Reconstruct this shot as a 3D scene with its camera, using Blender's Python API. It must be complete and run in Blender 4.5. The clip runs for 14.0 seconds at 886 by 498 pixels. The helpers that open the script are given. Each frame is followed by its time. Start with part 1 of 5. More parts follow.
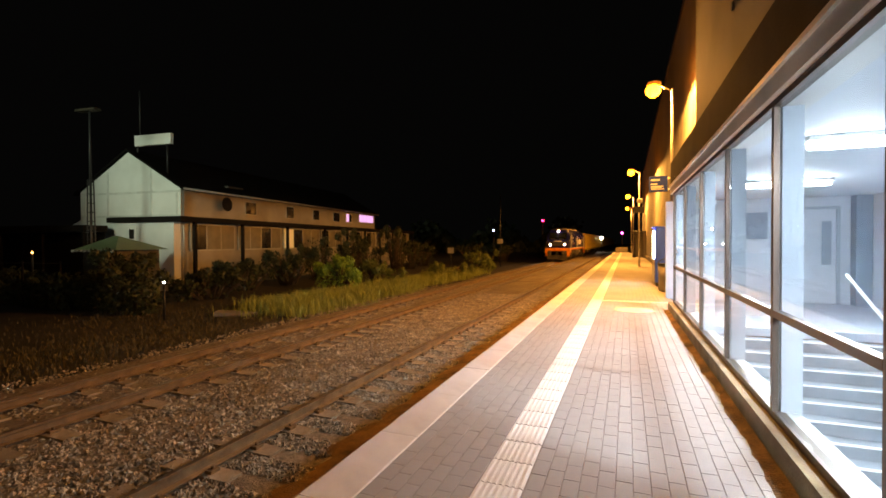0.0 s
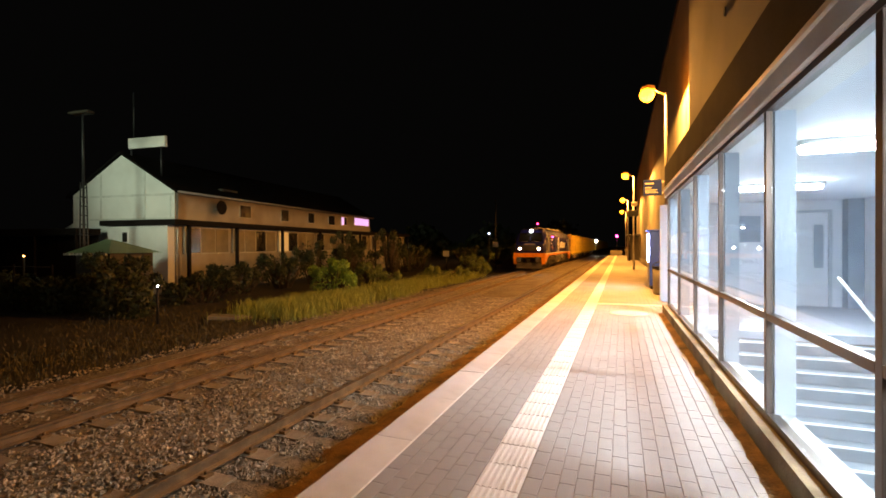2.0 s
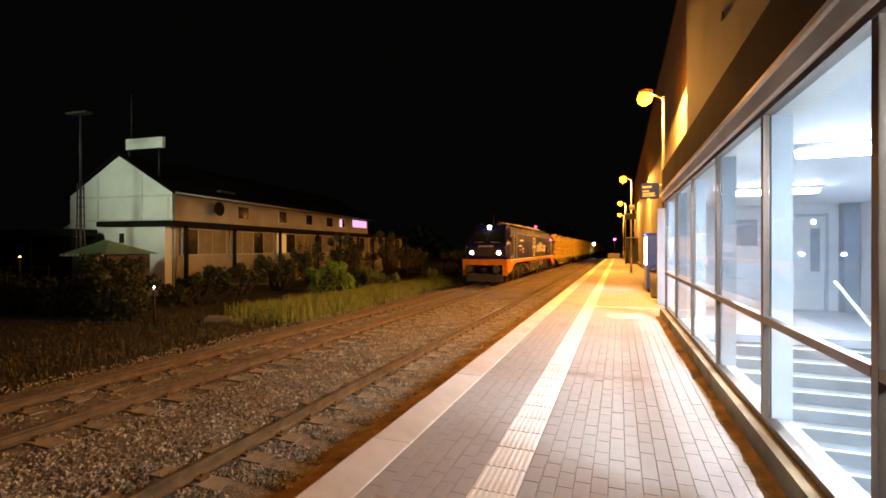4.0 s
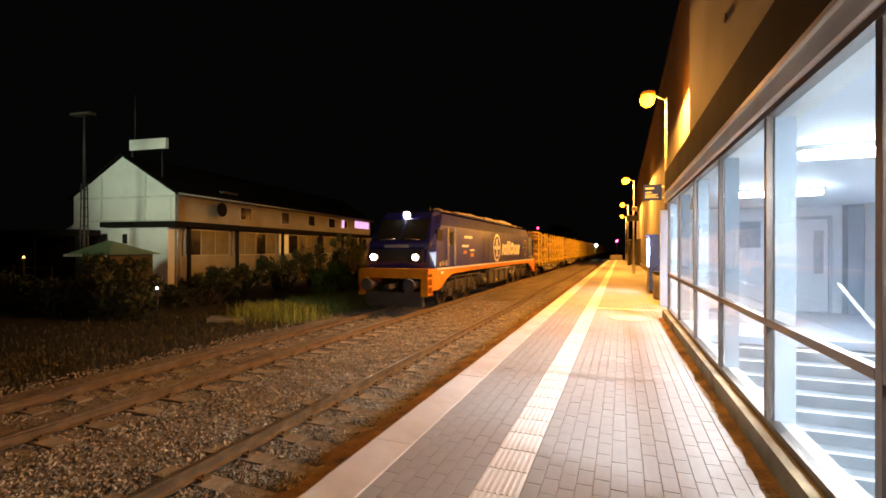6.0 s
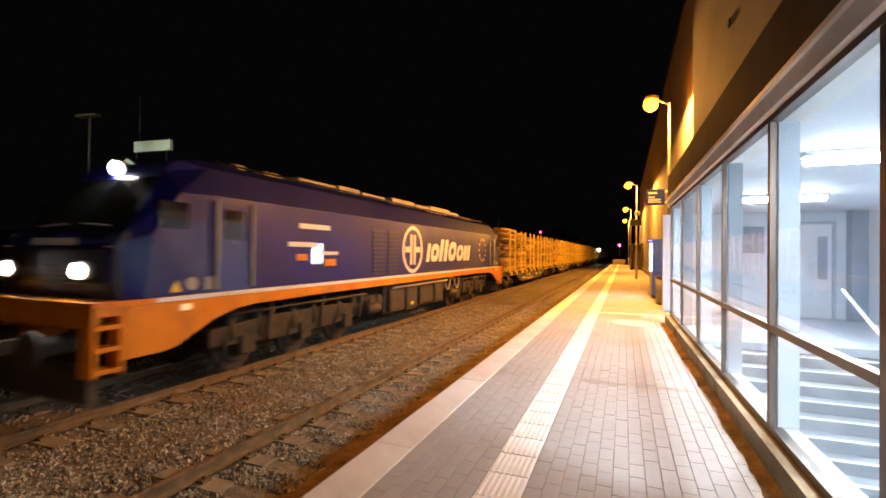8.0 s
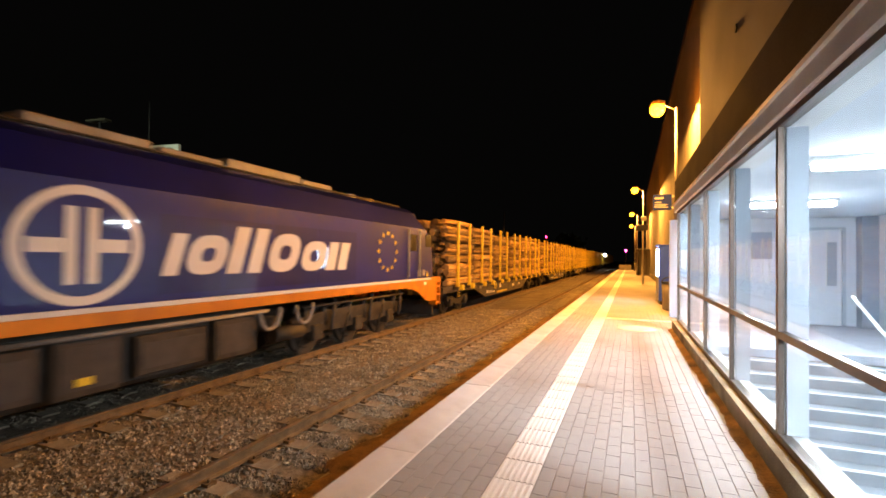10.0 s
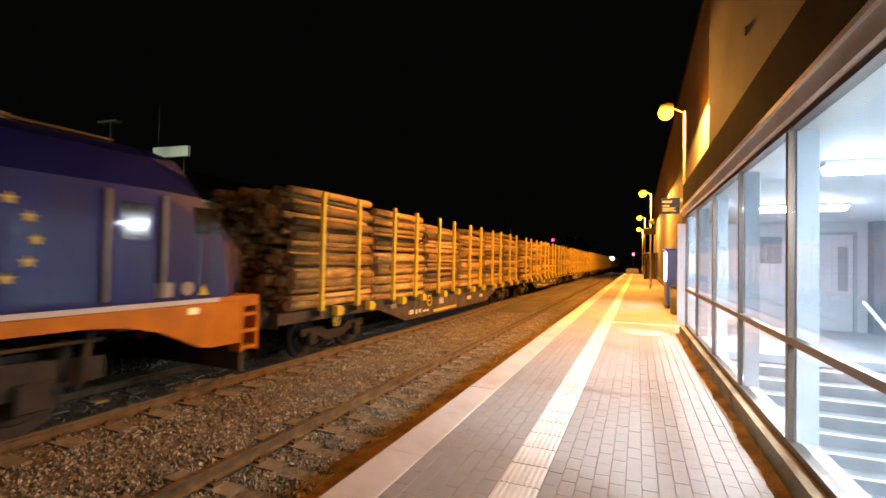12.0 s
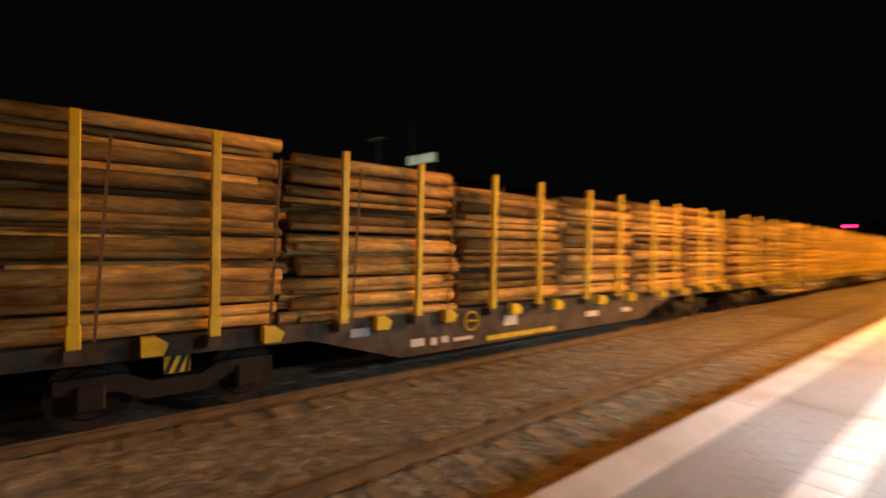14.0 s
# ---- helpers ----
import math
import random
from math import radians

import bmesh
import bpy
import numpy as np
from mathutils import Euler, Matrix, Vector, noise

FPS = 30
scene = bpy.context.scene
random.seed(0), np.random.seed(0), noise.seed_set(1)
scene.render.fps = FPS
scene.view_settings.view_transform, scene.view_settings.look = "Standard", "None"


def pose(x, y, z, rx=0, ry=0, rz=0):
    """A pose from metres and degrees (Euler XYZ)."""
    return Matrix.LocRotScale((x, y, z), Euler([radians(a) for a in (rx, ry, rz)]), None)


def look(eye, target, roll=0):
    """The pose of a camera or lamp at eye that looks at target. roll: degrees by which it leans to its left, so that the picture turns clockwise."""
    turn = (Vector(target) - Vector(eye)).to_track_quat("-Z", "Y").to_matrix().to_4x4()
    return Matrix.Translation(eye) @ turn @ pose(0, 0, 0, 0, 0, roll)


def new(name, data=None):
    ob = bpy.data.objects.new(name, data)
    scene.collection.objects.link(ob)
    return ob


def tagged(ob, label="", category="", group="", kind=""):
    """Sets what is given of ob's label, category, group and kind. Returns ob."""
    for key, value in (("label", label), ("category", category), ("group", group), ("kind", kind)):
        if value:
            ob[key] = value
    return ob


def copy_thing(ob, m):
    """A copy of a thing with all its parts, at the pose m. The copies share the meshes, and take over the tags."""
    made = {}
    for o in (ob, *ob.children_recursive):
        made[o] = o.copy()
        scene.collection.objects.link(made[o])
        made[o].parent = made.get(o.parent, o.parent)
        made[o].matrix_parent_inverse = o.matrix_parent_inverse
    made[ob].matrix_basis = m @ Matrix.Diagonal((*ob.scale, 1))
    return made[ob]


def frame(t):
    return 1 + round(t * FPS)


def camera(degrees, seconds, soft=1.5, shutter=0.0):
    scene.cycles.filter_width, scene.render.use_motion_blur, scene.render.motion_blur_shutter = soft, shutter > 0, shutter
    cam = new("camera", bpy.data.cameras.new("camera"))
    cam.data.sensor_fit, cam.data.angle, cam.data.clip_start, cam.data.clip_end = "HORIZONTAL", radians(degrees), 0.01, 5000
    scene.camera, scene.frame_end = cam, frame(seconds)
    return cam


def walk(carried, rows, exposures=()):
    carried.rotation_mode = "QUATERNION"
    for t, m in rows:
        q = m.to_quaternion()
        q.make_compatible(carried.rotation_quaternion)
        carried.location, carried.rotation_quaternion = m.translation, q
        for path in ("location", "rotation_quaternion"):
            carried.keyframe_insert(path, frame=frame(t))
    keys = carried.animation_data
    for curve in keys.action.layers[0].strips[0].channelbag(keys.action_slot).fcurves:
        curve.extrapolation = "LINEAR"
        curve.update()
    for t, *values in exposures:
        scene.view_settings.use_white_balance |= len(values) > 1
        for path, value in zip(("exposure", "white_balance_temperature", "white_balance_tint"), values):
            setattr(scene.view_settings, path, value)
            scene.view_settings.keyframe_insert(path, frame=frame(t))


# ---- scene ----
# World: +y runs along the tracks, away from the viewer; the platform's paving is z = 0.
EYE = (0.0, 0.0, 1.6)
RAIL_Z = -0.76                       # top of the rails
TRACK_NEAR, TRACK_FAR = -3.60, -8.0  # centre lines of the two tracks

cam = camera(87.9, 14.0, soft=1.7, shutter=0.8)
TURNS = [  # seconds, yaw to the left of the tracks, pitch, roll
    (0, 21.82, -0.80, -0.24),
    (0.5, 21.66, -0.68, -0.21),
    (1, 21.53, -0.59, -0.20),
    (1.5, 21.43, -0.51, -0.23),
    (2, 21.24, -0.40, -0.25),
    (2.5, 21.04, -0.29, -0.19),
    (3, 20.88, -0.17, -0.12),
    (5.5, 21.18, -0.05, 0.15),
    (6, 21.24, 0.04, 0.11),
    (6.5, 21.23, 0.11, 0.18),
    (7, 21.18, 0.26, 0.32),
    (7.5, 21.20, 0.35, 0.42),
    (8, 21.53, 0.44, 0.51),
    (10.5, 22.31, 1.09, 0.80),
    (11, 22.46, 1.14, 0.87),
    (11.5, 22.72, 1.24, 0.96),
    (12, 23.02, 1.28, 1.14),
    (12.5, 23.40, 1.23, 1.29),
    (13, 26.50, 0.82, 1.64),
    (13.2, 29.00, 0.66, 1.74),
    (13.4, 32.07, 0.49, 1.76),
    (13.6, 36.65, 0.28, 1.65),
    (13.8, 43.22, 0.04, 1.36),
    (14, 51.05, -0.20, 0.95),
]


def turned(yaw, pitch, roll):
    y, p = radians(yaw), radians(pitch)
    ahead = Vector((-math.sin(y) * math.cos(p), math.cos(y) * math.cos(p), math.sin(p)))
    return look(EYE, Vector(EYE) + ahead, roll)


EXPOSURES = [(0.0, 2.0), (1.0, 2.1), (3.0, 2.1), (8.0, 2.1), (12.5, 2.08), (14.0, 2.05)]
walk(cam, [(t, turned(y, p, r)) for t, y, p, r in TURNS], EXPOSURES)

# ---- light ----
world = bpy.data.worlds.new("night")
scene.world = world
world.use_nodes = True
world.node_tree.nodes["Background"].inputs[0].default_value = (0.13, 0.12, 0.11, 1)
world.node_tree.nodes["Background"].inputs[1].default_value = 0.0028

SODIUM = (1.0, 0.40, 0.062)
LAMP_YS = (-31.0, -14.0, 15.4, 33.0, 50.6, 68.2)   # the row of platform lamps; the first two are unseen additions
LAMP_XS = (0.9, 0.9, 1.25, 0.75, 0.6, 0.55)
LAMP_W = (70.0, 110.0, 1320.0, 1450.0, 1450.0, 1450.0)


def lamp(name, kind, m, energy, colour, **more):
    data = bpy.data.lights.new(name, kind)
    data.energy, data.color = energy, colour
    for key, value in more.items():
        if key == "size":
            data.size = value
        elif key == "size_y":
            data.shape, data.size_y = "RECTANGLE", value
        elif key == "radius":
            data.shadow_soft_size = value
        elif key == "cone":
            data.spot_size, data.spot_blend = radians(value), 0.6 if value < 90 else 0.12
    ob = new(name, data)
    ob.matrix_world = m
    return ob


for ly, lx, watts in zip(LAMP_YS, LAMP_XS, LAMP_W):
    # the two unseen lamps added behind the viewer give a weak, paler fill
    lamp("sodium_light", "SPOT", pose(lx - 0.50, ly, 6.24), watts, SODIUM if ly > 0 else (1.0, 0.60, 0.24), radius=0.12, cone=179)
# strip lights under the ceiling of the glazed stair hall, lying across it
TUBE_YS = (-1.9, 2.1, 6.1, 10.1)
for ly in TUBE_YS:
    lamp("tube_light", "AREA", pose(2.25, ly, 2.52, 0, 20, 0), 38, (0.84, 0.92, 1.0), size=0.4, size_y=0.14)
# floodlight of the station forecourt, facing the gable of the white house
lamp("forecourt_light", "SPOT", look((-15.0, -12.0, 9.5), (-25.5, 22.0, 6.8)), 5600, (0.86, 1.0, 0.72), radius=2.2, cone=26)


# ---- materials ----
def rgba(c):
    return (c[0], c[1], c[2], 1)


def mat(name, colour, rough=0.7, metal=0.0, scale=8.0, vary=0.25, bump=0.15, fine=60.0, spec=0.5, stain=None, object_random=0.0, island=False, coat=0.0, stretch=None):
    """A procedural surface: colour mottled at two scales, stains, fine relief."""
    m = bpy.data.materials.new(name)
    m.use_nodes = True
    nt = m.node_tree
    n, l = nt.nodes, nt.links
    b = n["Principled BSDF"]
    b.inputs["Metallic"].default_value = metal
    b.inputs["Specular IOR Level"].default_value = spec
    b.inputs["Coat Weight"].default_value = coat
    co = n.new("ShaderNodeTexCoord")
    big = n.new("ShaderNodeTexNoise")
    big.inputs["Scale"].default_value, big.inputs["Detail"].default_value = scale, 5
    small = n.new("ShaderNodeTexNoise")
    small.inputs["Scale"].default_value, small.inputs["Detail"].default_value = fine, 4
    place = co.outputs["Object"]
    if stretch:
        mp = n.new("ShaderNodeMapping")
        mp.inputs["Scale"].default_value = stretch
        l.new(place, mp.inputs["Vector"])
        place = mp.outputs[0]
    for t in (big, small):
        l.new(place, t.inputs["Vector"])
    ramp = n.new("ShaderNodeValToRGB")
    ramp.color_ramp.elements[0].position, ramp.color_ramp.elements[1].position = 0.3, 0.72
    ramp.color_ramp.elements[0].color = rgba([c * (1 - vary) for c in colour])
    ramp.color_ramp.elements[1].color = rgba([min(1, c * (1 + vary)) for c in colour])
    l.new(big.outputs["Fac"], ramp.inputs[0])
    mix = n.new("ShaderNodeMix")
    mix.data_type, mix.blend_type = "RGBA", "MULTIPLY"
    mix.inputs[0].default_value = min(1.0, vary * 1.6)
    l.new(ramp.outputs[0], mix.inputs[6])
    grain = n.new("ShaderNodeValToRGB")
    grain.color_ramp.elements[0].position, grain.color_ramp.elements[1].position = 0.25, 0.65
    grain.color_ramp.elements[0].color, grain.color_ramp.elements[1].color = (0.55, 0.55, 0.55, 1), (1, 1, 1, 1)
    l.new(small.outputs["Fac"], grain.inputs[0])
    l.new(grain.outputs[0], mix.inputs[7])
    out = mix.outputs[2]
    if stain:
        colour2, amount, at = stain
        third = n.new("ShaderNodeTexNoise")
        third.inputs["Scale"].default_value, third.inputs["Detail"].default_value = at, 6
        l.new(place, third.inputs["Vector"])
        r3 = n.new("ShaderNodeValToRGB")
        r3.color_ramp.elements[0].position, r3.color_ramp.elements[1].position = 0.48, 0.68
        r3.color_ramp.elements[1].color = (amount, amount, amount, 1)
        r3.color_ramp.elements[0].color = (0, 0, 0, 1)
        l.new(third.outputs["Fac"], r3.inputs[0])
        m2 = n.new("ShaderNodeMix")
        m2.data_type = "RGBA"
        l.new(r3.outputs[0], m2.inputs[0])
        l.new(out, m2.inputs[6])
        m2.inputs[7].default_value = rgba(colour2)
        out = m2.outputs[2]
    if object_random:
        info = n.new("ShaderNodeObjectInfo")
        hsv = n.new("ShaderNodeHueSaturation")
        rng = n.new("ShaderNodeMapRange")
        rng.inputs[3].default_value, rng.inputs[4].default_value = 1 - object_random, 1 + object_random
        pick = info.outputs["Random"]
        if island:   # loose pieces joined in one mesh differ too
            geo, add, fract = n.new("ShaderNodeNewGeometry"), n.new("ShaderNodeMath"), n.new("ShaderNodeMath")
            fract.operation = "FRACT"
            l.new(pick, add.inputs[0])
            l.new(geo.outputs["Random Per Island"], add.inputs[1])
            l.new(add.outputs[0], fract.inputs[0])
            pick = fract.outputs[0]
        l.new(pick, rng.inputs[0])
        l.new(rng.outputs[0], hsv.inputs["Value"])
        l.new(out, hsv.inputs["Color"])
        out = hsv.outputs[0]
    l.new(out, b.inputs["Base Color"])
    rr = n.new("ShaderNodeMapRange")
    rr.inputs[3].default_value, rr.inputs[4].default_value = max(0.02, rough - 0.12), min(1, rough + 0.12)
    l.new(big.outputs["Fac"], rr.inputs[0])
    l.new(rr.outputs[0], b.inputs["Roughness"])
    if bump:
        bp = n.new("ShaderNodeBump")
        bp.inputs["Strength"].default_value, bp.inputs["Distance"].default_value = bump, 0.02
        l.new(small.outputs["Fac"], bp.inputs["Height"])
        l.new(bp.outputs[0], b.inputs["Normal"])
    return m


def glow(name, colour, strength):
    m = bpy.data.materials.new(name)
    m.use_nodes = True
    b = m.node_tree.nodes["Principled BSDF"]
    b.inputs["Base Color"].default_value = (0.8, 0.8, 0.8, 1)
    b.inputs["Emission Color"].default_value = rgba(colour)
    b.inputs["Emission Strength"].default_value = strength
    return m


def glass(name, tint=(0.92, 0.96, 0.97), gloss=1.0, rough=0.01):
    m = bpy.data.materials.new(name)
    m.use_nodes = True
    n, l = m.node_tree.nodes, m.node_tree.links
    n.remove(n["Principled BSDF"])
    clear, shine, mix = n.new("ShaderNodeBsdfTransparent"), n.new("ShaderNodeBsdfGlossy"), n.new("ShaderNodeMixShader")
    clear.inputs[0].default_value = rgba(tint)
    shine.inputs["Roughness"].default_value = rough
    lw = n.new("ShaderNodeLayerWeight")
    lw.inputs[0].default_value = 0.5
    p5, k = n.new("ShaderNodeMath"), n.new("ShaderNodeMath")
    p5.operation, k.operation, k.use_clamp = "POWER", "MULTIPLY_ADD", True
    p5.inputs[1].default_value = 5.0
    k.inputs[1].default_value, k.inputs[2].default_value = 0.9 * gloss, 0.04 * gloss
    l.new(lw.outputs["Facing"], p5.inputs[0])
    l.new(p5.outputs[0], k.inputs[0])
    l.new(k.outputs[0], mix.inputs[0])
    l.new(clear.outputs[0], mix.inputs[1])
    l.new(shine.outputs[0], mix.inputs[2])
    l.new(mix.outputs[0], n["Material Output"].inputs[0])
    return m


PAVER = mat("concrete_paver", (0.40, 0.39, 0.375), 0.85, scale=1.3, vary=0.09, bump=0.25, fine=140, stain=((0.27, 0.24, 0.21), 0.35, 0.7), object_random=0.02)
JOINT = mat("sand_joint", (0.34, 0.32, 0.29), 0.95, scale=6, vary=0.3)
EDGE = mat("pale_edge_slab", (0.76, 0.72, 0.66), 0.85, scale=2.2, vary=0.10, bump=0.2, fine=120, stain=((0.42, 0.36, 0.30), 0.4, 1.7), object_random=0.04)
TACTILE = mat("white_tactile_tile", (0.84, 0.82, 0.78), 0.75, scale=2.5, vary=0.08, bump=0.15, fine=120, stain=((0.5, 0.45, 0.38), 0.45, 2.0), object_random=0.05)
CONCRETE = mat("weathered_concrete", (0.33, 0.30, 0.26), 0.9, scale=1.5, vary=0.3, bump=0.35, fine=70, stain=((0.16, 0.12, 0.09), 0.7, 1.1))
SLEEPER = mat("concrete_sleeper", (0.32, 0.27, 0.19), 0.92, scale=4, vary=0.3, bump=0.4, fine=60, stain=((0.15, 0.10, 0.055), 0.7, 2.2), object_random=0.15)
BALLAST = mat("ballast_bed", (0.245, 0.20, 0.135), 0.95, scale=14, vary=0.5, bump=1.0, fine=38, stain=((0.10, 0.055, 0.03), 0.6, 0.6))
STONE = mat("ballast_stone", (0.37, 0.315, 0.225), 0.88, scale=3, vary=0.45, bump=0.3, fine=40, object_random=0.4, island=True)
SOIL = mat("rust_brown_soil", (0.215, 0.118, 0.036), 0.95, scale=3, vary=0.7, bump=0.8, fine=45)
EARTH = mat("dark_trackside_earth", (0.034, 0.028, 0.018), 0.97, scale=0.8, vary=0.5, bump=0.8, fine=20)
RUST = mat("rusty_rail_steel", (0.20, 0.135, 0.066), 0.75, metal=0.3, scale=5, vary=0.35, bump=0.25, fine=90)
SHINE = mat("worn_rail_head", (0.36, 0.30, 0.24), 0.40, metal=0.9, scale=4, vary=0.25, bump=0.08, fine=120)
RENDERED = mat("grey_rendered_wall", (0.20, 0.183, 0.16), 0.92, scale=0.5, vary=0.13, bump=0.2, fine=90, stain=((0.09, 0.08, 0.068), 0.5, 0.35))
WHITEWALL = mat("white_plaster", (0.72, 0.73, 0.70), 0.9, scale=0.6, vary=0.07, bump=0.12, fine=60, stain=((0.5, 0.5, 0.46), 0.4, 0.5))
INNER = mat("white_hall_wall", (0.74, 0.78, 0.84), 0.6, scale=0.7, vary=0.05, bump=0.06, fine=60)
INNERGREY = mat("blue_grey_panel", (0.36, 0.42, 0.50), 0.5, scale=1.5, vary=0.1, bump=0.05)
POSTGREY = mat("pale_blue_grey_post", (0.50, 0.56, 0.64), 0.5, scale=1.5, vary=0.1, bump=0.05)
STEP = mat("grey_stone_step", (0.27, 0.295, 0.33), 0.7, scale=3, vary=0.15, bump=0.1)
KERBSTONE = mat("mossy_kerb_concrete", (0.33, 0.26, 0.15), 0.95, scale=2, vary=0.3, bump=0.4, fine=50, stain=((0.09, 0.065, 0.035), 0.7, 1.6))
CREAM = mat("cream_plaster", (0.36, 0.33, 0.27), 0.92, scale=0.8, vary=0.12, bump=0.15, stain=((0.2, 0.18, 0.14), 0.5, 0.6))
WHITEPAINT = mat("white_paint", (0.80, 0.80, 0.78), 0.5, scale=3, vary=0.07, bump=0.05)
ALU = mat("bronze_anodised_frame", (0.17, 0.13, 0.105), 0.42, metal=0.5, scale=3, vary=0.12, bump=0.04)
FASCIA = mat("pale_sheet_fascia", (0.82, 0.81, 0.79), 0.5, metal=0.0, scale=1.2, vary=0.1, bump=0.05, stain=((0.55, 0.52, 0.47), 0.4, 1.5))
DARKSHEET = mat("dark_brown_sheet", (0.062, 0.05, 0.038), 0.9, metal=0.0, spec=0.05, scale=1.0, vary=0.25, bump=0.05)
GALV = mat("galvanised_steel", (0.45, 0.44, 0.42), 0.45, metal=0.8, scale=5, vary=0.15, bump=0.05)
POSTSTEEL = mat("dull_post_steel", (0.20, 0.185, 0.17), 0.6, metal=0.2, scale=5, vary=0.2, bump=0.05)
BLACK = mat("black_steel", (0.02, 0.02, 0.022), 0.55, scale=6, vary=0.4, bump=0.1)
GRIME = mat("brake_dust_steel", (0.050, 0.041, 0.028), 0.65, metal=0.2, scale=5, vary=0.5, bump=0.3, fine=50)
BLUESIGN = mat("dark_blue_sign", (0.012, 0.022, 0.13), 0.8, spec=0.08, scale=3, vary=0.1, bump=0.02)
CLEAR = glass("window_glass", gloss=0.5)
WHITEGREY = mat("dusty_grey_paint", (0.055, 0.048, 0.04), 0.7, scale=4, vary=0.35, bump=0.15)
BATTEN = mat("pale_wall_batten", (0.60, 0.61, 0.58), 0.85, scale=3, vary=0.15)
TRIMGREY = mat("grey_wall_batten", (0.42, 0.43, 0.40), 0.8, scale=3, vary=0.15)


# ---- building helpers ----
def box(bm, x0, x1, y0, y1, z0, z1, bevel=0.0):
    vs = [bm.verts.new((x, y, z)) for z in (z0, z1) for y in (y0, y1) for x in (x0, x1)]
    for a in ((0, 2, 3, 1), (4, 5, 7, 6), (0, 1, 5, 4), (1, 3, 7, 5), (3, 2, 6, 7), (2, 0, 4, 6)):
        bm.faces.new([vs[i] for i in a])
    if bevel:
        es = {e for v in vs for e in v.link_edges}
        bmesh.ops.bevel(bm, geom=list(es), offset=bevel, segments=1, affect="EDGES")
    return bm


def tube(bm, a, b, r0, r1=None, seg=10, caps=True):
    """A round bar from a to b."""
    a, b, r1 = Vector(a), Vector(b), r0 if r1 is None else r1
    q = (b - a).to_track_quat("Z", "Y")
    rings = []
    for p, r in ((a, r0), (b, r1)):
        rings.append([bm.verts.new(p + q @ Vector((r * math.cos(2 * math.pi * i / seg), r * math.sin(2 * math.pi * i / seg), 0))) for i in range(seg)])
    for i in range(seg):
        f = bm.faces.new((rings[0][i], rings[0][(i + 1) % seg], rings[1][(i + 1) % seg], rings[1][i]))
        f.smooth = True
    if caps:
        bm.faces.new(rings[0][::-1])
        bm.faces.new(rings[1])
    return bm


def bent(bm, pts, r, seg=6):
    """One bar of even thickness swept along a row of points."""
    pts = [Vector(p) for p in pts]
    rings = []
    for i, p in enumerate(pts):
        q = (pts[min(i + 1, len(pts) - 1)] - pts[max(i - 1, 0)]).to_track_quat("Z", "X")
        rings.append([bm.verts.new(p + q @ Vector((r * math.cos(2 * math.pi * k / seg), r * math.sin(2 * math.pi * k / seg), 0))) for k in range(seg)])
    for a, b in zip(rings[:-1], rings[1:]):
        for k in range(seg):
            bm.faces.new((a[k], a[(k + 1) % seg], b[(k + 1) % seg], b[k])).smooth = True
    bm.faces.new(rings[0][::-1])
    bm.faces.new(rings[-1])
    return bm


def prism(bm, outline, axis, lo, hi):
    """An outline of (u, v) drawn out along axis from lo to hi: x takes (y, z), y takes (x, z), z takes (x, y)."""
    def at(u, v, w):
        return {"x": (w, u, v), "y": (u, w, v), "z": (u, v, w)}[axis]
    lows = [bm.verts.new(at(u, v, lo)) for u, v in outline]
    highs = [bm.verts.new(at(u, v, hi)) for u, v in outline]
    k = len(outline)
    bm.faces.new(lows[::-1])
    bm.faces.new(highs)
    for i in range(k):
        bm.faces.new((lows[i], lows[(i + 1) % k], highs[(i + 1) % k], highs[i]))
    return bm


def hoop(bm, outer, inner, lo, hi):
    """A closed flat ring between two outlines of (y, z), drawn out along x."""
    loops = [[bm.verts.new((x, u, v)) for u, v in line] for x, line in ((lo, outer), (hi, outer), (hi, inner), (lo, inner))]
    k = len(outer)
    for a, b in zip(loops, loops[1:] + loops[:1]):
        for i in range(k):
            bm.faces.new((a[i], a[(i + 1) % k], b[(i + 1) % k], b[i]))
    return bm


def solid(bm):
    bmesh.ops.recalc_face_normals(bm, faces=bm.faces)
    return bm


def mesh_of(name, bm, material):
    solid(bm)
    me = bpy.data.meshes.new(name)
    bm.to_mesh(me)
    bm.free()
    me.materials.append(material)
    return me


def part(name, bm, material, parent=None, label="", m=None):
    """One mesh object, under a thing or a part."""
    ob = new(name, mesh_of(name, bm, material))
    ob.parent = parent
    if m is not None:
        ob.matrix_basis = m
    return tagged(ob, label)


def piece(name, me, parent, m):
    """One of many alike pieces on a shared mesh."""
    ob = new(name, me)
    ob.parent = parent
    ob.matrix_basis = m
    return ob


def thing(name, label, category, m=None, group="", kind=""):
    ob = new(name)
    if m is not None:
        ob.matrix_basis = m
    return tagged(ob, label, category, group, kind)


def cells(*bounds):
    bm = bmesh.new()
    for b in bounds:
        box(bm, *b)
    return bm


def structure(name, bm, material, label="", category=""):
    return tagged(part(name, bm, material, None, label), category=category, kind="structure")


